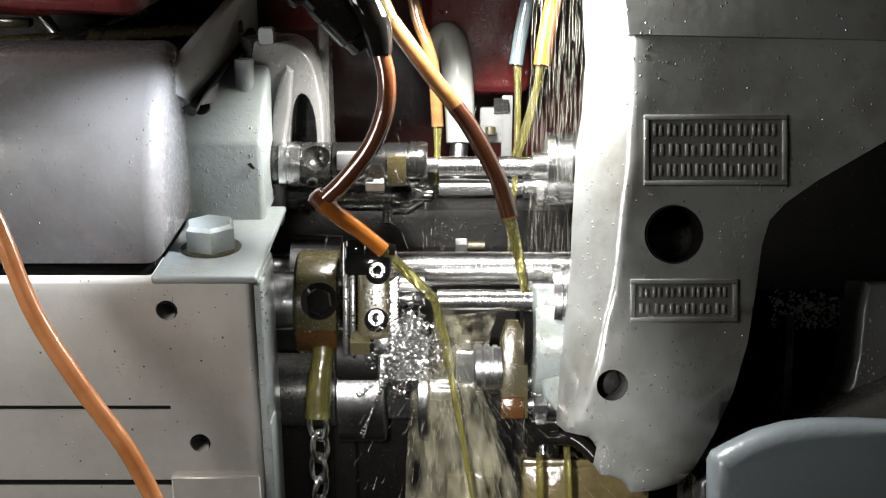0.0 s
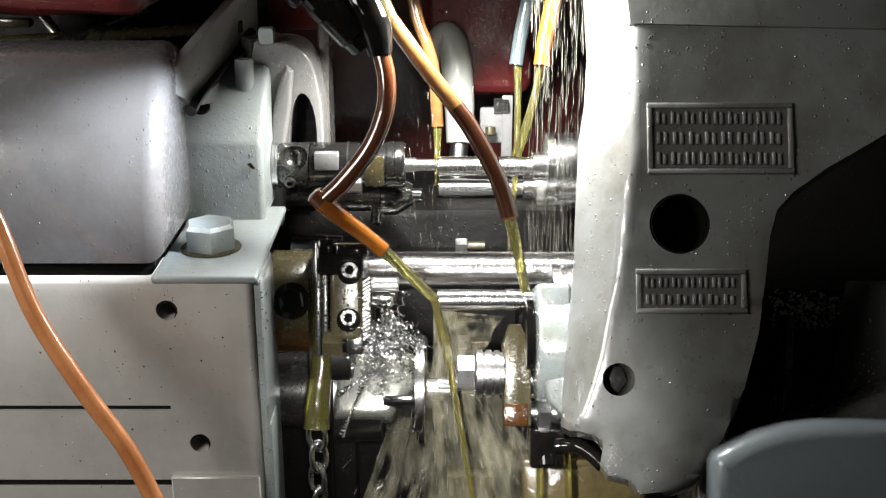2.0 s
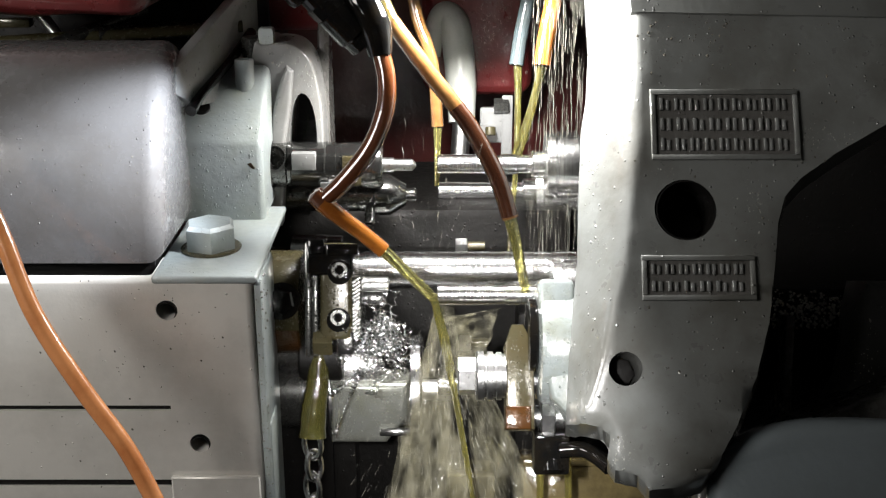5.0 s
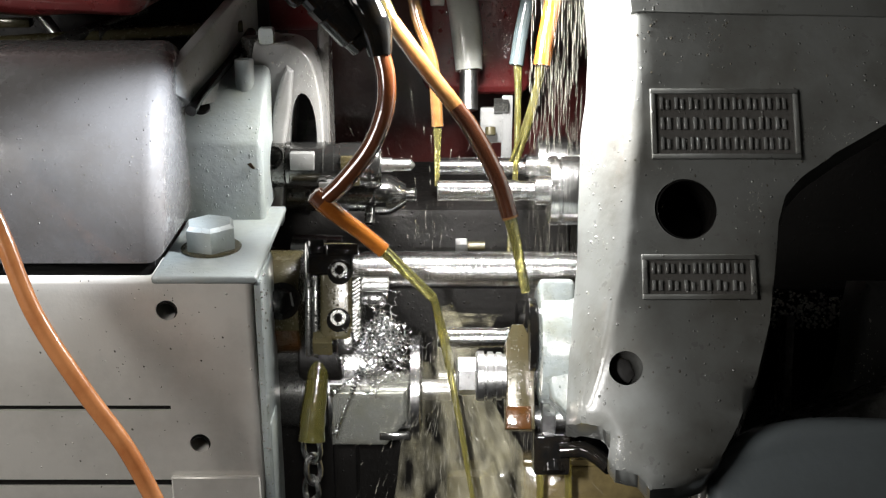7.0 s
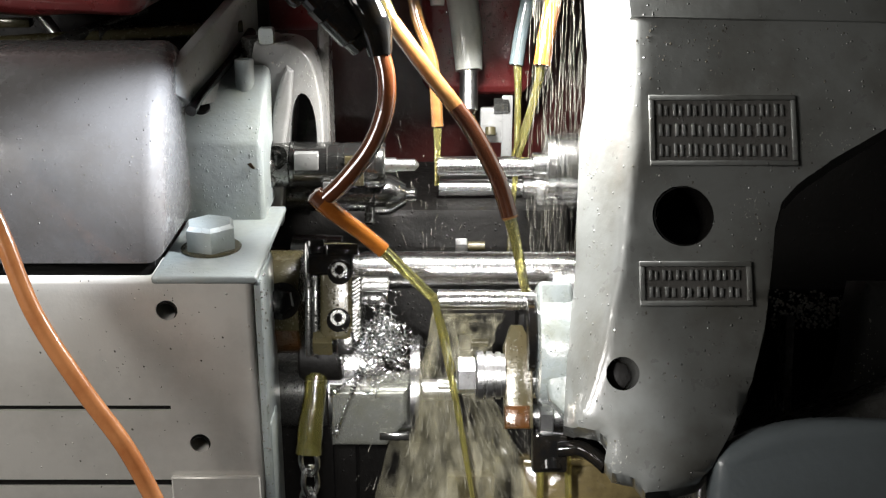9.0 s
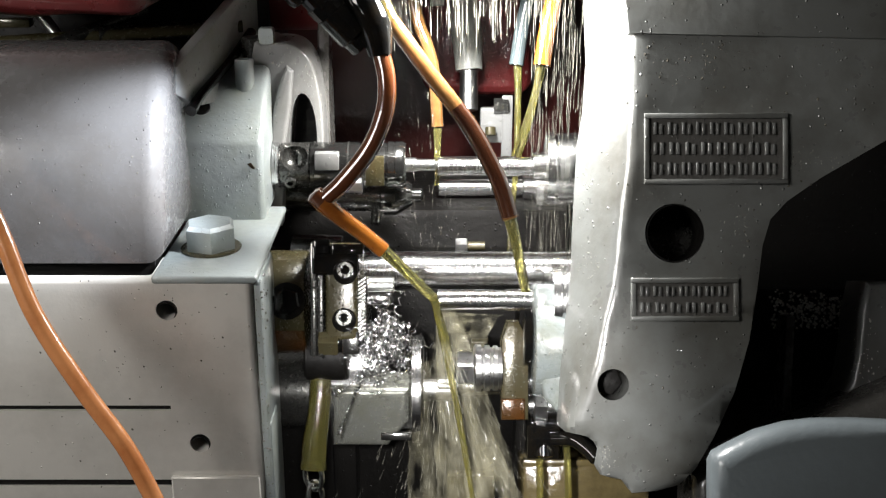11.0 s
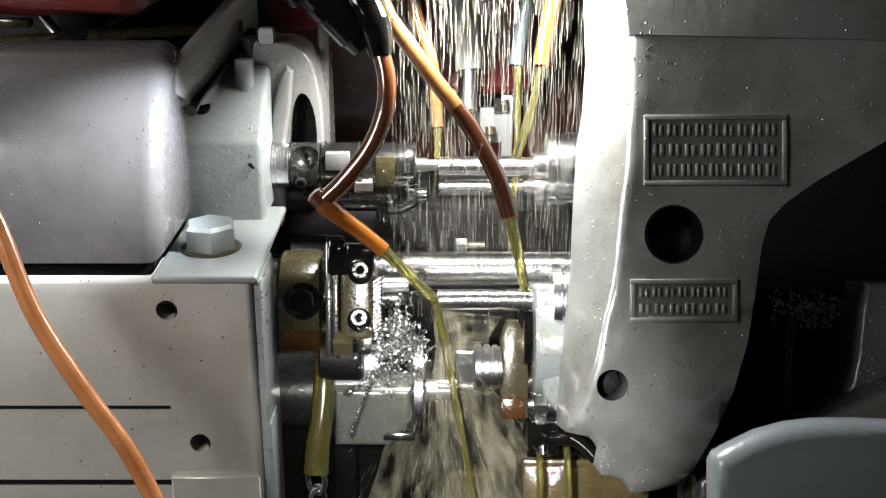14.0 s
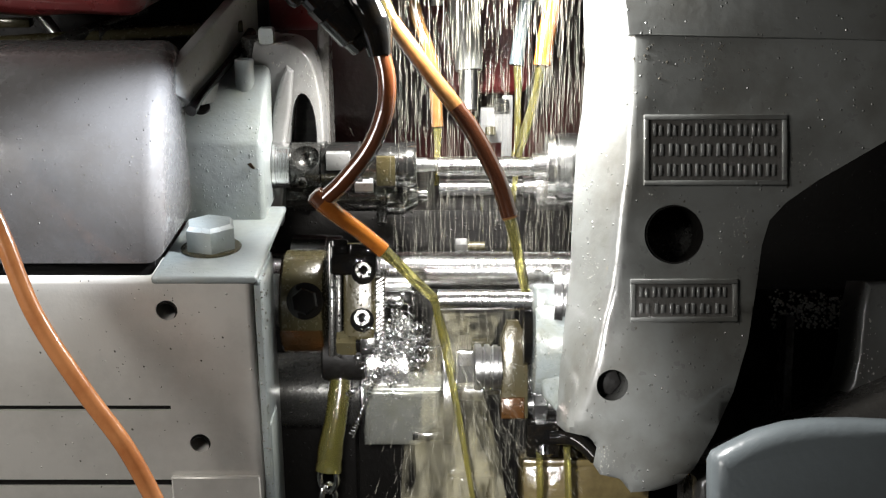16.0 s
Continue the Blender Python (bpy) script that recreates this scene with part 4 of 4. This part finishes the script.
part("cap", lathe((-0.0655, 0.0145, 1.2135), [(0, 0.004), (0.001, 0.0052), (0.007, 0.0056), (0.0095, 0.0046), (0.0102, 0.003)], 32, (0.66, -0.1, -0.74)), BLACK, fit_)
part("elbow", tube([(-0.0425, 0.028, 1.211), (-0.0345, 0.0245, 1.203), (-0.0292, 0.0212, 1.1935), (-0.02705, 0.0192, 1.1825)], [0.007, 0.0078, 0.0072, 0.0052], 20, 8), BLACK, fit_)
part("yellow_joint", tube([(-0.03212, 0.03909, 1.21324), (-0.02789, 0.03525, 1.20271), (-0.02341, 0.03227, 1.19452)], [0.0052, 0.0052, 0.0042], 18, 6), OIL, fit_, "yellow translucent hose joint")

# ---- oil streams ----
def stream(label, pts, rads, seed, n=10):
    return solo("oil_stream", tube(pts, rads, 14, n, None, 0.07, seed), OIL, label, "oil stream", group="oil streams")


jet = stream("yellow oil jet from the nozzle onto the bar", [(-0.02742, 0.00752, 1.09726), (-0.02029, 0.01078, 1.08869), (-0.00474, 0.01763, 1.06949)], [0.0028, 0.0027, 0.0024], 1)
stream("yellow oil stream from the amber hose", [(0.03019, 0.01626, 1.1096), (0.03281, 0.01362, 1.09941), (0.03532, 0.01248, 1.0875), (0.03793, 0.01213, 1.07485)], [0.003, 0.0026, 0.0024, 0.0022], 2)
stream("thin oil stream behind the hoses", [(-0.00282, 0.08219, 1.13577), (-0.00282, 0.0795, 1.12544), (-0.00311, 0.07274, 1.10687)], [0.0022, 0.0018, 0.0012], 3)
for i, (a, b) in enumerate((((0.04735, 0.06973, 1.16877), (0.03651, 0.08141, 1.11317)), ((0.04652, 0.07271, 1.1682), (0.04186, 0.08921, 1.12581)), ((0.04833, 0.07172, 1.16839), (0.03499, 0.0906, 1.11503)), ((0.03836, 0.11925, 1.15864), (0.03742, 0.10352, 1.10373)), ((0.0396, 0.12024, 1.15845), (0.03427, 0.09015, 1.06116)))):
    mid = (Vector(a) + Vector(b)) / 2 + Vector((0.0015, 0, 0.002))
    stream("yellow oil strands falling from a hose", [a, tuple(mid), b], [0.0016 + 0.0004 * (i % 3), 0.0016, 0.0011], 10 + i)
for i, (a, b) in enumerate((((-0.00472, 0.01578, 1.07026), (0.00478, 0.01017, 1.03438)), ((-0.00391, 0.01274, 1.07067), (0.0151, -0.00473, 0.97004)), ((0.04652, 0.00888, 0.99284), (0.0454, -0.00344, 0.9502)), ((0.05904, 0.00541, 0.99791), (0.05958, -0.006, 0.95194)))):
    stream("oil running off in a thin strand", [a, tuple((Vector(a) + Vector(b)) / 2 + Vector((0.0008, 0, 0))), b], [0.0018, 0.0017, 0.0011], 30 + i)

# ---- swarf tangle on the cutter ----
random.seed(5)
swarf = thing("swarf_tangle", (-0.01893, -0.00439, 1.05286), "tangled curls of bright steel swarf on the cutter", "swarf", kind="stuff")
curls = []
def curl(c, d, length, rad, turns, wire):
    """One helical chip."""
    d = Vector(d).normalized()
    s = d.cross(Vector((0.3, 0.8, 0.5))).normalized()
    t2_ = d.cross(s)
    n = max(6, int(turns * 8))
    pts = []
    for i in range(n + 1):
        f = i / n
        a = f * turns * 2 * math.pi
        pts.append(Vector(c) + d * length * f + (s * math.cos(a) + t2_ * math.sin(a)) * rad * (0.7 + 0.5 * math.sin(f * 7 + length * 900)))
    return tube(pts, wire, 5, 1)
ctr = Vector((-0.01541, -0.00187, 1.05394))
for i in range(300):
    g = Vector((random.gauss(0, 0.0058), random.gauss(0, 0.005), random.gauss(0, 0.0085)))
    if g.z < 0:
        g.x -= 0.25 * abs(g.z)
    d = (random.gauss(0, 1), random.gauss(0, 0.7), random.gauss(0, 1))
    curls.append(curl(ctr + g, d, random.uniform(0.004, 0.011), random.uniform(0.0007, 0.0016), random.uniform(1.2, 3.5), random.uniform(0.00011, 0.00022)))
part("curls", fuse(*curls), SWARF, swarf)
for a, b in (((-0.02414, -0.0052, 1.04477), (-0.03741, -0.01062, 1.01235)), ((-0.02153, -0.00655, 1.044), (-0.03934, -0.00601, 1.03085)), ((-0.01006, -0.00251, 1.04631), (-0.00364, -0.00067, 1.0397))):
    d = Vector(b) - Vector(a)
    part("long_curl", curl(a, d, d.length, 0.0011, d.length / 0.0016, 0.0004), SWARF, swarf, "long coiled steel chip")

# ---- sleeve and chain hanging under the box tool ----
chain = thing("hanging_chain", (-0.05789, 0.00292, 1.04371), "oil-wet clear sleeve over a hanging zinc chain", "chain")
part("sleeve", tube([(-0.05471, 0.01996, 1.08466), (-0.05497, 0.0119, 1.06252), (-0.05581, 0.00292, 1.04371), (-0.05737, -0.00153, 1.03146), (-0.05789, -0.00599, 1.01921)], [0.0045, 0.005, 0.0052, 0.0056, 0.0063], 18, 6, None, 0.12, 9), WRAP, chain, "olive oil-filled clear sleeve")
def link_mesh(c, along, side, rl, rw, wire):
    pts = []
    for i in range(20):
        a = 2 * math.pi * i / 20
        p = Vector(along) * math.cos(a) * rl + Vector(side) * math.sin(a) * rw
        pts.append(Vector(c) + p)
    bm = bmesh.new()
    rings = []
    for i in range(20):
        d = (pts[(i + 1) % 20] - pts[i - 1]).normalized()
        s = d.cross(Vector((0.2, 1, 0.3))).normalized()
        t2_ = d.cross(s)
        rings.append([bm.verts.new(pts[i] + (s * math.cos(q_) + t2_ * math.sin(q_)) * wire) for q_ in (2 * math.pi * j / 8 for j in range(8))])
    for i in range(20):
        for j in range(8):
            bm.faces.new((rings[i][j], rings[i][(j + 1) % 8], rings[(i + 1) % 20][(j + 1) % 8], rings[(i + 1) % 20][j]))
    return bm
base = Vector((-0.05789, -0.00582, 1.0197))
for i in range(12):
    ang = 25 + (i % 2) * 85 + (i * 17) % 20
    side_ = (math.cos(radians(ang)), -math.sin(radians(ang)), 0)
    lean = (0.12 * math.sin(i * 1.7), 0, -1)
    part("link", link_mesh(base + Vector((0.0006 * math.sin(i * 2.1), 0, -0.0115 * i - 0.004)), Vector(lean).normalized(), side_, 0.0076, 0.0046, 0.0014), ZINC, chain)

# ---- flying oil ----
def spray(name, label, count, place, size, seed):
    """Elongated drops: place(random) gives a drop's centre and its way."""
    rnd = random.Random(seed)
    verts, faces = [], []
    for i in range(count):
        c, d, length = place(rnd)
        c, d = Vector(c), Vector(d).normalized()
        s = d.cross(Vector((0.31, 0.9, 0.2))).normalized()
        t2_ = d.cross(s)
        r = size * rnd.uniform(0.5, 1.5)
        b = len(verts)
        verts.append(c - d * length * 0.5)
        for f, rr in ((0.2, 0.7), (0.4, 1.0)):
            for j in range(5):
                a = 2 * math.pi * j / 5
                verts.append(c + d * length * f + (s * math.cos(a) + t2_ * math.sin(a)) * r * rr)
        verts.append(c + d * length * 0.5)
        for j in range(5):
            k_ = (j + 1) % 5
            faces.append((b, b + 1 + k_, b + 1 + j))
            faces.append((b + 1 + j, b + 1 + k_, b + 6 + k_, b + 6 + j))
            faces.append((b + 6 + j, b + 6 + k_, b + 11))
    me = bpy.data.meshes.new(name)
    me.from_pydata([tuple(v) for v in verts], [], faces)
    me.materials.append(DROP)
    for p in me.polygons:
        p.use_smooth = True
    ob = new(name, me)
    return tagged(ob, label, "oil spray", kind="stuff")


def rain(x0, x1, y0, y1, top, bottom, lmin, lmax, power=1.0):
    def place(r):
        z = bottom + (top - bottom) * r.random() ** power
        return (r.uniform(x0, x1), r.uniform(y0, y1), z), (r.gauss(0, 0.03), 0, -1), r.uniform(lmin, lmax)
    return place


curtain = spray("oil_curtain", "falling curtain of fine oil drops before the spindles", 2600, rain(0.041, 0.066, 0.04, 0.075, 0.75, -0.14, 0.006, 0.024), 0.00008, 2)
curtain.location = (0, 0, 1.1)
shower = spray("oil_shower", "dense shower of oil drops over the bars", 7000, rain(-0.025, 0.055, 0.03, 0.1, 0.95, 0.0, 0.006, 0.026), 0.00009, 3)
shower.location = (0, 0, 1.1)


def fan(r):
    a = r.gauss(0, 0.5)
    d = Vector((0.25 + r.gauss(0, 0.32), -0.15 + r.gauss(0, 0.25), -1)).normalized()
    q_ = r.uniform(0.004, 0.11)
    return d * q_, d, r.uniform(0.002, 0.012)


fans = []
for i in range(3):
    f = spray("oil_splash", "splash of oil thrown down from the cutter", 200, fan, 0.0001, 20 + i)
    f.location = (0.00156, 0.00467, 1.05434)
    fans.append(f)
def wheel(r):
    a = r.uniform(0, 2 * math.pi)
    d = Vector((r.gauss(0, 0.25), math.cos(a), math.sin(a)))
    return d.normalized() * r.uniform(0.02, 0.1), d, r.uniform(0.002, 0.01)
spin = spray("oil_fling", "oil drops flung off the turning bar", 220, wheel, 0.0001, 40)
spin.location = (tx(760), TY, TZ)

# Sheets of oil that stream off the bar and break up.
def oil_sheet(start, end, wide0, wide1, seed, label, layers=2):
    t = thing("oil_sheet", start, label, "oil", "oil sheets", "stuff")
    a, b = Vector(start), Vector(end)
    rnd = random.Random(seed)
    out = []
    for q_ in range(layers):
        bm = bmesh.new()
        grid = []
        for j in range(25):
            f = j / 24
            row = []
            for i in range(13):
                g = i / 12 - 0.5
                wide = (wide0 + (wide1 - wide0) * f) * (1 + 0.25 * noise.noise(Vector((f * 4, seed, q_))))
                c = a.lerp(b, f) + Vector((g * wide, 0, 0)) + Vector((0, 0.012 * f * (1 - f) - 0.006 * q_ * f, 0.012 * f * (1 - f)))
                c += NORMAL * (0.006 * noise.noise(Vector((g * 5, f * 5, seed + q_ * 7))) - 0.006 * abs(g))
                c.x += 0.004 * f * noise.noise(Vector((f * 6, seed * 2, q_)))
                row.append(bm.verts.new(c))
            grid.append(row)
        for r0, r1 in zip(grid, grid[1:]):
            for i in range(12):
                bm.faces.new((r0[i], r0[i + 1], r1[i + 1], r1[i]))
        out.append(bm)
    part("film", fuse(*out), FILM, t)
    return t


ribbons = [oil_sheet((0.00053, 0.02893, 1.06065), (0.01137, 0.01308, 0.95277), 0.009, 0.045, 60, "sheet of pale oil streaming off the bar"),
           oil_sheet((0.00947, 0.03145, 1.03053), (0.03384, 0.00868, 0.95582), 0.008, 0.03, 61, "rope of pale oil streaming past the stop screw"),
           oil_sheet((0.0135, 0.04468, 1.05), (0.00842, 0.04786, 1.02), 0.034, 0.02, 62, "film of oil hanging under the bar"),
           oil_sheet((-0.0081, 0.03737, 1.02724), (-0.00682, 0.01532, 0.93742), 0.012, 0.05, 63, "thin oil veil dripping off the ring tool", 1)]

# Beads of oil standing on the enamel and the steel.
from mathutils.bvhtree import BVHTree
def wet(ob, name, spots, small, large, material, seed, label):
    """Small standing drops on the camera side of a part: spots are (x, y, spread across, spread down, count)."""
    r = random.Random(seed)
    root = ob
    while root.parent is not None:
        root = root.parent
    off = Vector(root["origin"]) if "origin" in root else Vector()
    tree = BVHTree.FromPolygons([v.co + off for v in ob.data.vertices], [tuple(p.vertices) for p in ob.data.polygons])
    drops = []
    for x, y, dx, dy, count in spots:
        for i in range(count):
            far = leaned(x + r.gauss(0, dx), y + r.gauss(0, dy), -0.1)
            way = (far - Vector(EYE)).normalized()
            hit, nrm, _, _ = tree.ray_cast(Vector(EYE), way)
            if hit is None:
                continue
            b = bmesh.new()
            rad = small + (large - small) * r.random() ** 3
            bmesh.ops.create_icosphere(b, subdivisions=1, radius=rad)
            bmesh.ops.scale(b, vec=(1, 1, r.uniform(0.9, 1.5)), verts=b.verts)
            bmesh.ops.translate(b, verts=b.verts, vec=hit - nrm * rad * 0.45)
            drops.append(b)
    return tagged(part(name, fuse(*drops), material, ob, label), label, "", "", "stuff")


wet(body, "oil_spatter", [(1300, 420, 160, 240, 190), (1190, 110, 70, 26, 140), (1120, 640, 70, 90, 60)], 0.0002, 0.0008, OILBEAD, 1, "fine oil beads standing on the enamel")
wet(body, "oil_spatter", [(1310, 400, 10, 26, 60), (1440, 290, 34, 12, 60), (1165, 350, 14, 8, 14), (1072, 815, 10, 16, 60), (1040, 470, 14, 14, 50), (1150, 640, 90, 110, 14), (1035, 250, 6, 150, 80), (1300, 50, 160, 5, 70)], 0.0002, 0.0006, BEAD, 2, "bright wet oil drops")
wet(plate, "oil_spatter", [(240, 680, 130, 110, 80), (230, 560, 120, 40, 30)], 0.0002, 0.0007, OILBEAD, 3, "oil beads standing on the ground steel")
wet(shell, "oil_spatter", [(160, 270, 90, 90, 46)], 0.0002, 0.0005, OILBEAD, 4, "oil beads on the enamel")
wet(saddle, "oil_spatter", [(395, 320, 45, 40, 120), (400, 200, 45, 35, 40)], 0.0003, 0.001, PALE, 5, "runs and beads in the thick enamel")
wet(yoke, "oil_spatter", [(548, 140, 12, 40, 70), (500, 110, 18, 20, 40)], 0.0002, 0.0006, BEAD, 6, "bright wet oil drops")
wet(rim, "oil_spatter", [(325, 110, 14, 30, 90), (380, 40, 26, 24, 60)], 0.0002, 0.0006, BEAD, 7, "bright wet oil drops")
wet(edge_plate, "oil_spatter", [(462, 600, 6, 90, 90), (470, 800, 8, 60, 70)], 0.0002, 0.0007, BEAD, 8, "bright wet oil drops")
wet(boss, "oil_spatter", [(965, 610, 16, 50, 60), (985, 545, 12, 10, 30)], 0.0002, 0.0006, BEAD, 9, "bright wet oil drops")
# Drops whose glints are painted by the white of SPARK.
wet(house, "oil_spatter", [(1530, 650, 14, 50, 60)], 0.0003, 0.0008, SPARK, 13, "bright wet oil drops")
wet(lug, "oil_spatter", [(906, 650, 10, 40, 90)], 0.00015, 0.0004, BEAD, 10, "bright wet oil drops")
wet(clamp, "oil_spatter", [(675, 520, 14, 40, 60)], 0.00015, 0.0004, BEAD, 11, "bright wet oil drops")
wet(collar, "oil_spatter", [(565, 560, 20, 40, 70)], 0.00015, 0.0004, BEAD, 12, "bright wet oil drops")

rnd = random.Random(8)
o = Vector((0.15679, 0.09141, 1.02954))
speck = []
for i in range(460):
    b = bmesh.new()
    bmesh.ops.create_icosphere(b, subdivisions=1, radius=rnd.uniform(0.0004, 0.0011))
    a = rnd.gauss(0.15, 0.4)
    bmesh.ops.translate(b, verts=b.verts, vec=o + Vector((rnd.uniform(0.016, 0.07), 0, 0)) + (NORMAL * math.cos(a) + UPV * math.sin(a)) * 0.014)
    speck.append(b)
# Spatter coloured white in place of real sparkle.
part("oil_spatter", fuse(*speck), SPARK, shaft_right, "fine oil spatter with its glints put in as white")


# Spatter on the red casting.
red_spots = []
red_tree = BVHTree.FromPolygons([v.co for v in red_box.data.vertices], [tuple(p.vertices) for p in red_box.data.polygons])
for i in range(340):
    b = bmesh.new()
    bmesh.ops.create_icosphere(b, subdivisions=1, radius=0.0003 + 0.0009 * rnd.random() ** 2.5)
    x = rnd.uniform(-0.00652, 0.05077)
    z = 1.17975 - (1.17975 - 1.12882) * rnd.random() ** 1.4
    hit = red_tree.ray_cast(Vector((x, -0.1, z)), Vector((0, 1, 0)))[0]
    if hit is None:
        b.free()
        continue
    bmesh.ops.translate(b, verts=b.verts, vec=hit)
    red_spots.append(b)
part("oil_spatter", fuse(*red_spots), DROP, red_box, "bright oil spatter")


# ---- movement ----
ARM_TURN = [(0, 0), (0.5, 0.05), (1, 0.19), (1.5, 0.34), (2, 0.49), (2.5, 0.62), (3, 0.75), (3.5, 0.83), (4, 0.89), (5.2, 0.985), (6.5, 1.0), (7, 1.0), (7.5, 0.97), (8, 0.92), (8.5, 0.87), (9, 0.78),
            (9.6, 0.6), (10.4, 0.28), (11, 0.06), (11.5, 0.015), (12, 0.0), (16, 0.0)]
BOX = [(0, 0), (0.5, 0), (1, -8), (1.5, -30), (2, -47), (2.5, -62), (3, -64), (9.2, -64), (10.3, -60), (11.5, -47), (12, -37), (12.5, -33), (14, -29), (15.5, -27), (16, -24)]
CENTRE = [(0, 32), (0.5, 32), (1, 30), (1.5, 19), (2, 12), (2.5, 7), (3, 4), (3.5, 1), (4, 1), (9.2, 1), (10.3, 6), (11.5, 16), (12, 19), (16, 22)]
DRILL = [(0, 0), (0.5, 0), (1, -3), (1.5, -23), (2, -39), (2.5, -51), (3, -58), (3.5, -66), (4, -72), (5.2, -79), (6.5, -81), (8, -81), (8.5, -78), (9, -74), (10.3, -52), (11.5, -29), (12, -22), (13, -20), (16, -19)]
INDEX = [(0, 0), (4.6, 0), (5.2, 5), (5.8, 18), (6.3, 34), (6.6, 42), (6.9, 50), (7.1, 56), (7.3, 62), (7.5, 67), (7.7, 71), (7.9, 72), (16, 72)]


def motions():
    walk(arm, [(t, pose(*PIVOT, -11.5 * f)) for t, f in ARM_TURN])
    walk(tool, [(t, pose(-0.05 + d * k, TY, TZ)) for t, d in BOX])
    o = Vector(swarf["origin"])
    walk(swarf, [(t, pose(o.x + d * k * 0.75, o.y, o.z)) for t, d in BOX])
    walk(upper, [(t, pose(-0.04 + d * u, UY, UZ)) for t, d in DRILL])
    o = Vector(back_tool["origin"])
    walk(back_tool, [(t, pose(o.x + d * 0.00029162, o.y, o.z)) for t, d in CENTRE])
    walk(drum, [(t, pose(0.07, AX_Y, AX_Z, -a)) for t, a in INDEX])
    walk(low, [(0, pose(-0.04, LY, LZ, -150)), (1.3, pose(-0.04, LY, LZ, -150)), (1.65, pose(-0.04 - 3 * m, LY, LZ, -95)), (2.0, pose(-0.04 - 6 * m, LY, LZ, -38)), (2.4, pose(-0.04 - 10 * m, LY, LZ, -24)), (3, pose(-0.04 - 12 * m, LY, LZ, -18)), (4.2, pose(-0.04 - 13 * m, LY, LZ, -10)), (6.5, pose(-0.04 - 14 * m, LY, LZ, 0)),
               (9.2, pose(-0.04 - 14 * m, LY, LZ)), (12.5, pose(-0.04 - 9 * m, LY, LZ)), (15, pose(-0.04 - 3 * m, LY, LZ)), (15.4, pose(-0.04 + 11 * m, LY, LZ)), (15.8, pose(-0.04 + 33 * m, LY, LZ)), (16, pose(-0.04 + 42 * m, LY, LZ))])
    o = Vector(chain["origin"])
    g = 0.00026077
    walk(chain, [(t, pose(o.x + dx * g, o.y, o.z - dy * g, 0, r)) for t, dx, dy, r in ((0, 0, 0, 0), (1.5, 0, 12, 0), (2.4, -6, 28, 0), (3, -8, 34, 1), (6.7, -10, 44, 1), (9, -16, 72, 1.5), (10.5, -12, 95, 1), (12, -6, 112, 1), (15, -4, 112, 1), (15.5, 6, 112, 2), (16, 22, 108, 4))])
    walk(curtain, [(t, pose(0, 0, 1.1 - 0.03 * t)) for t in (0, 8, 16)])
    walk(shower, [(0, pose(0, 0, 1.42)), (8, pose(0, 0, 1.3)), (11, pose(0, 0, 1.19)), (16, pose(0, 0, 0.95))])
    p = Vector(fans[0].location)
    for i, f in enumerate(fans):
        walk(f, [(t * 0.5, pose(p.x + 0.002 * math.sin(t + i), p.y, p.z, 6 * math.sin(t * 1.3 + i * 2), 9 * math.sin(t * 0.9 + i * 2), 40 * math.sin(t * 0.4 + i))) for t in range(33)])
    walk(spin, [(t * 0.5, pose(tx(760), TY, TZ, -40 * t)) for t in range(33)])
    o = Vector(hook["origin"])
    low_, up_ = pose(o.x - 0.004, o.y - 0.004, o.z - 0.042, 0, 4), pose(*o)
    walk(hook, [(0, low_), (4.3, low_), (5.0, pose(o.x - 0.003, o.y - 0.003, o.z - 0.03, 0, 3)), (5.7, pose(o.x - 0.001, o.y, o.z - 0.006, 0, 1)), (6.2, up_), (16, up_)])
    for i, s_ in enumerate(ribbons):
        q_ = Vector(s_["origin"])
        walk(s_, [(t * 0.5, pose(q_.x, q_.y, q_.z, 5 * math.sin(t * 1.1 + i * 2.2), 7 * math.sin(t * 0.8 + i * 1.7), 14 * math.sin(t * 0.5 + i))) for t in range(33)])


motions()
